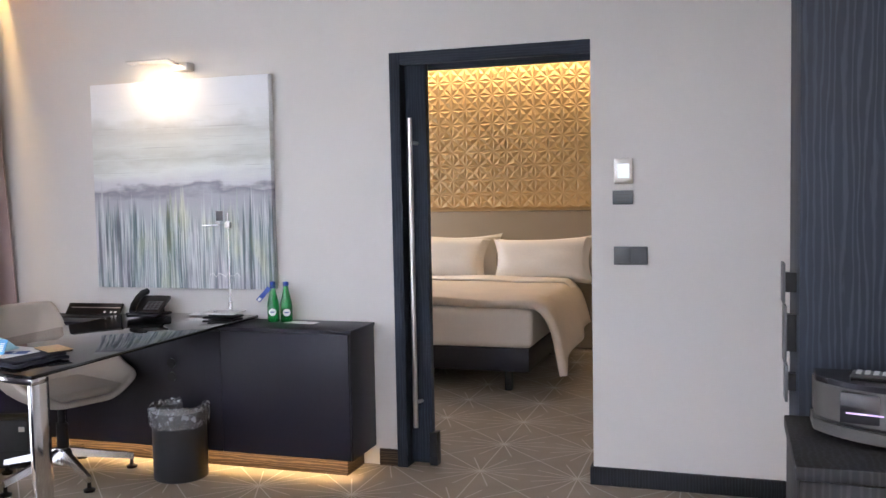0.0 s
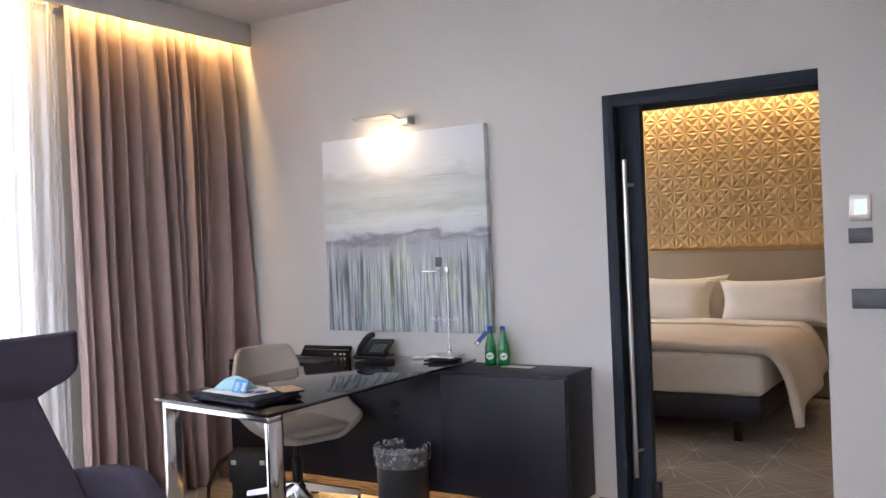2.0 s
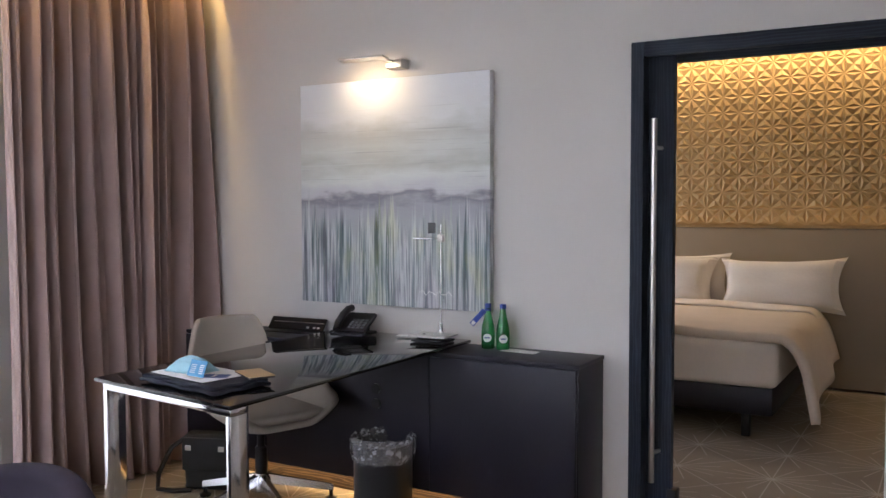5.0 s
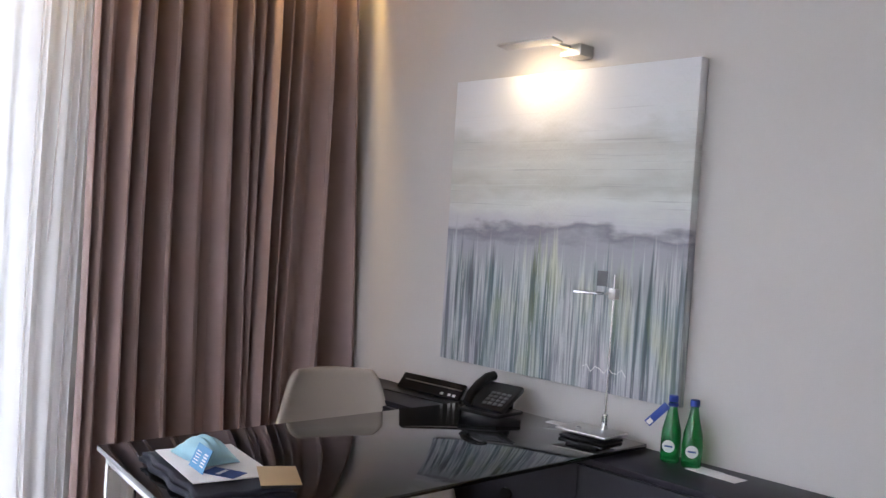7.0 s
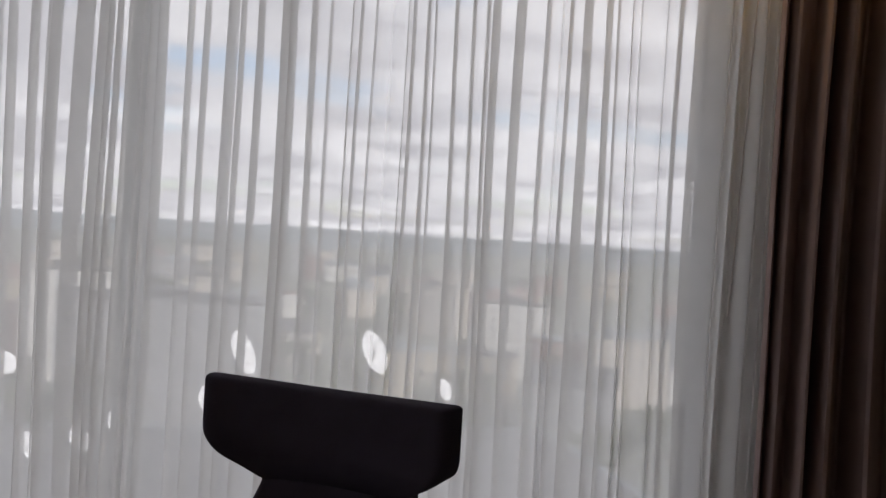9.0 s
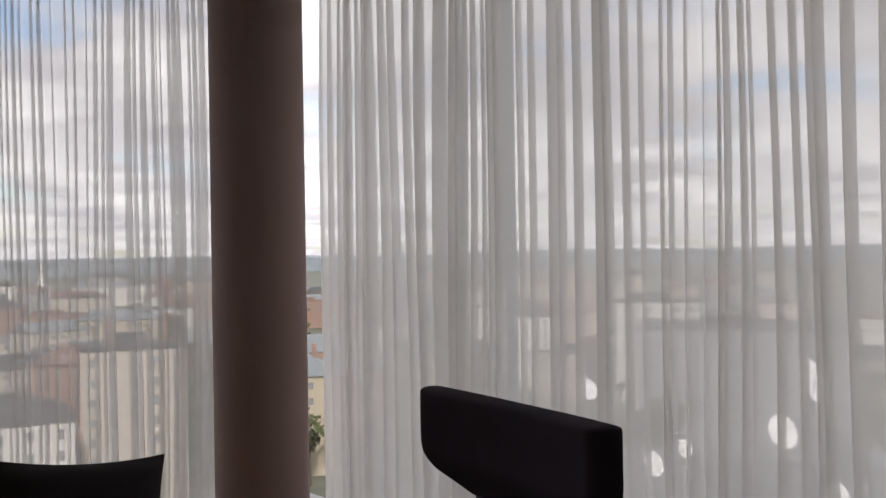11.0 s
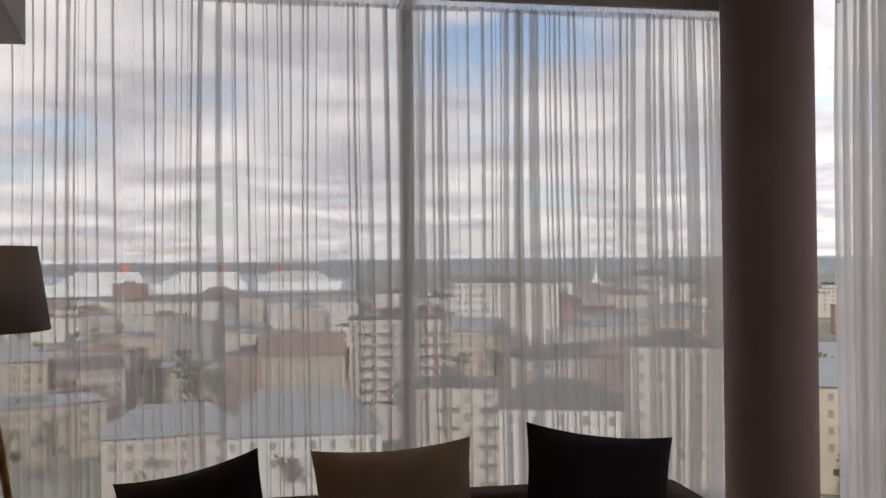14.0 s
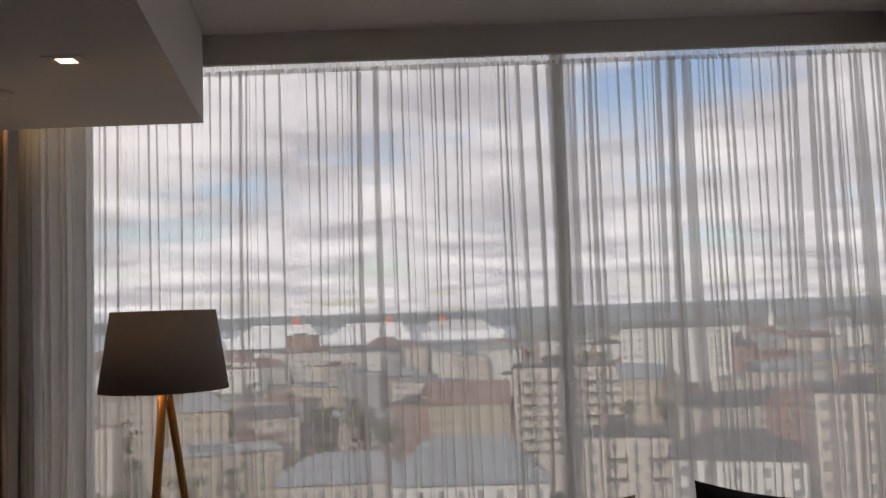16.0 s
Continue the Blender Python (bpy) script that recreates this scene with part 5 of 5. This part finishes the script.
building(187.2, 178, 26, 14, -31.5, "cream", "hip", "roof_grey", 5, 8, 2, near=True, label="cream house under a grey hip roof")
building(163.0, 150, 21, 14, -23.4, "white", "hip", "roof_dark", 4, 5, 4, near=True, label="white house with a dark hip roof")
building(155.6, 160, 17, 14, -14.0, "cream", cols=5, floors=6, near=True, label="tall cream apartment block with a flat roof")
building(169.6, 160, 15, 12, -21.5, "cream", cols=4, floors=5, near=True, balconies=True, label="cream block with wide balconies")
building(166.3, 450, 52, 20, -10.5, "white", cols=14, floors=5, storey=4, label="long white office block with banded windows")
building(123.3, 260, 26, 14, -13.5, "white", cols=7, floors=6, near=True, label="white rendered building with a flat roof")
building(131.0, 280, 22, 14, -19, "white", cols=6, floors=5, near=True, label="white rendered house seen past the dishes")
building(96.0, 300, 26, 14, -20, "white", cols=6, floors=6, near=True, label="white rendered block with small square windows")
building(146.5, 190, 20, 14, -24, "yellow", "hip", "roof_grey", 5, 6, 4, near=True, label="ochre house with a grey roof")
building(118.0, 200, 44, 24, -16, "grey", cols=9, floors=4, label="grey flat-roofed service building")
building(108.0, 90, 26, 16, -24, "yellow", "hip", "roof_grey", 5, 6, 3, near=True, label="ochre house with a grey sheet roof")

rng = random.Random(21)
for i in range(150):
    az = 76 + 142 * (i + rng.random()) / 150
    d = rng.choice((250, 330, 430, 560, 720, 900)) * rng.uniform(0.88, 1.15)
    if az > 172 and d > 1000:
        continue
    w = rng.uniform(14, 34)
    top = GROUND + rng.uniform(9, 20) + (d / 90 if rng.random() < 0.3 else 0)
    kind = rng.choice(("flat", "flat", "hip", "gable"))
    building(az, d, w, rng.uniform(10, 16), top, rng.choice(("cream", "white", "yellow", "grey", "cream", "brick")), kind, rng.choice(("roof_grey", "roof_dark", "roof_red", "roof_grey")), rng.uniform(3, 6), int(w / 3.4), rng.randint(2, 5), turn=rng.uniform(-35, 35))

for i in range(80):
    az = 128 + 82 * (i + rng.random()) / 80
    d = rng.uniform(560, 760 if az > 172 else 1180)
    w = rng.uniform(24, 60)
    building(az, d, w, rng.uniform(14, 22), GROUND + rng.uniform(10, 21), rng.choice(("cream", "white", "white", "grey", "brick")), rng.choice(("flat", "flat", "hip")), rng.choice(("roof_grey", "roof_dark", "roof_red")), rng.uniform(3, 6), int(w / 5), rng.randint(2, 4), turn=rng.uniform(-30, 30))

# satellite dishes on the flat roof close by
rb = thing("flat_roof_building", "low grey building with dishes on its flat roof", "building", (*bearing(114, 62), GROUND), 114)
part("wall", block(-26, -20, 0, 26, 12, 29.6), CITY["grey"], rb)
part("roof", block(-26, -20, 29.6, 26, 12, 29.9), CITY["roof_dark"], rb)
for y0, y1 in ((-20.3, -19.7), (11.7, 12.3)):
    part("parapet", block(-26.3, y0, 29.4, 26.3, y1, 30.1), CITY["roof_grey"], rb)
for x0, x1 in ((-26.3, -25.7), (25.7, 26.3)):
    part("parapet", block(x0, -19.7, 29.4, x1, 11.7, 30.1), CITY["roof_grey"], rb)


def dish(az, d, z, r, face):
    x, y = bearing(az, d)
    ob = thing("satellite_dish", "white satellite dish on a steel mast on the roof", "satellite dish", (x, y, GROUND + 29.9), face, "rooftop dishes")
    zc = z - (GROUND + 29.9)
    bm = lathe(bmesh.new(), [(r * k / 8, 0.22 * r * (k / 8) ** 2 * 1.4) for k in range(1, 9)], 32)
    ds = part("reflector", bm, CITY["ship"], ob)
    ds.matrix_basis = pose(0, -0.3, zc, 66, 0, 48)
    thicken(ds, 0.04)
    part("mast", rod(bmesh.new(), (0, 0.1, 0), (0, 0.1, max(0.3, zc)), 0.09), CITY["grey"], ob)
    part("feed_arm", rod(bmesh.new(), (0, -0.3 - 0.2 * r, zc - 0.9 * r), (0, -0.3 - 0.9 * r, zc + 0.3 * r), 0.03), CITY["grey"], ob)


for az, d, z, r, f in ((115.2, 50, -5.6, 1.25, 130), (116.8, 47, -7.6, 0.85, 110), (124.4, 46, -9.2, 0.65, 125), (122.4, 48, -8.8, 0.5, 120), (127.2, 46, -9.4, 0.65, 135), (128.0, 58, -7.4, 0.7, 120), (106.8, 52, -5.6, 1.3, 118), (113.9, 44, -9.7, 0.6, 112), (101.8, 56, -8.2, 0.7, 110)):
    dish(az, d, z, r, f)


def ship(az, d, length, high, turn):
    x, y = bearing(az, d)
    s = thing("cruise_ship", "white cruise ship moored in the far harbour", "ship", (x, y, GROUND + 1.2), turn, "moored ships")
    bm = block(-length / 2, -8, 0, length / 2, 8, high * 0.4)
    for v in bm.verts:
        if v.co.z > 1 and v.co.x > 0:
            v.co.x += length * 0.05
    part("hull", bm, CITY["ship"], s)
    for k in range(4):
        part("deck", block(-length * (0.46 - 0.02 * k), -7, high * (0.4 + 0.12 * k) + 0.3, length * (0.40 - 0.05 * k), 7, high * (0.52 + 0.12 * k)), CITY["ship"], s)
        part("window_band", block(-length * (0.45 - 0.02 * k), -7.2, high * (0.44 + 0.12 * k), length * (0.38 - 0.05 * k), -7.01, high * (0.48 + 0.12 * k)), CITY["glass"], s)
    part("funnel", block(-length * 0.28, -4, high * 0.88, -length * 0.2, 4, high * 1.15), CITY["orange"], s)


ship(185.6, 1350, 130, 34, 5)
ship(179.6, 1400, 125, 33, 182)
ship(191.5, 1300, 130, 36, 12)
cx_, cy_ = bearing(160.6, 900)
ch = thing("church", "white church with a tall pointed spire", "church", (cx_, cy_, GROUND), 160)
part("nave", block(-9, -6, 0, 9, 14, 16), CITY["white"], ch)
part("tower", block(-4, -9, 0, 4, -1, 20), CITY["white"], ch)
part("spire", lathe(bmesh.new(), [(9, 16), (6.5, 21), (3.2, 26), (1.3, 34), (0.15, 47)], 8), CITY["white"], ch)


def leaf_clump(bm, c, r, n, rg):
    for _ in range(n):
        p = Vector((rg.gauss(0, 1), rg.gauss(0, 1), rg.gauss(0, 0.8)))
        p = Vector(c) + p.normalized() * r * rg.uniform(0.3, 1.0) if p.length else Vector(c)
        s = r * rg.uniform(0.16, 0.34)
        a, b = Vector((rg.uniform(-1, 1), rg.uniform(-1, 1), rg.uniform(-1, 1))) * s, Vector((rg.uniform(-1, 1), rg.uniform(-1, 1), rg.uniform(-1, 1))) * s
        bm.faces.new([bm.verts.new(q) for q in (p - a, p + b, p + a, p - b)])


def tree_mesh(seed):
    rg = random.Random(seed)
    crown = bmesh.new()
    for _ in range(9):
        leaf_clump(crown, (rg.uniform(-2.4, 2.4), rg.uniform(-2.4, 2.4), rg.uniform(4, 9)), rg.uniform(1.2, 2.2), 34, rg)
    trunk = rod(bmesh.new(), (0, 0, 0), (0.2, 0, 6), 0.35, 0.12)
    for k in range(5):
        a = k * 1.3
        rod(trunk, (0.1, 0, 3 + 0.5 * k), (2 * math.cos(a), 2 * math.sin(a), 5.5 + 0.6 * k), 0.14, 0.04, 6)
    return trunk, crown


t0, c0 = tree_mesh(2)
tree = thing("tree", "leafy town tree in early autumn green", "tree", (*bearing(170, 300), GROUND), group="town trees")
part("trunk", t0, CITY["bark"], tree)
part("crown", c0, CITY["green"], tree)
for i in range(260):
    az, d = 80 + 135 * rng.random(), rng.choice((200, 280, 380, 520, 700, 900)) * rng.uniform(0.85, 1.15)
    k = rng.uniform(0.9, 1.7)
    copy_thing(tree, Matrix.Translation((*bearing(az, d), GROUND)) @ Matrix.Rotation(rng.uniform(0, 6), 4, "Z") @ Matrix.Scale(k, 4))
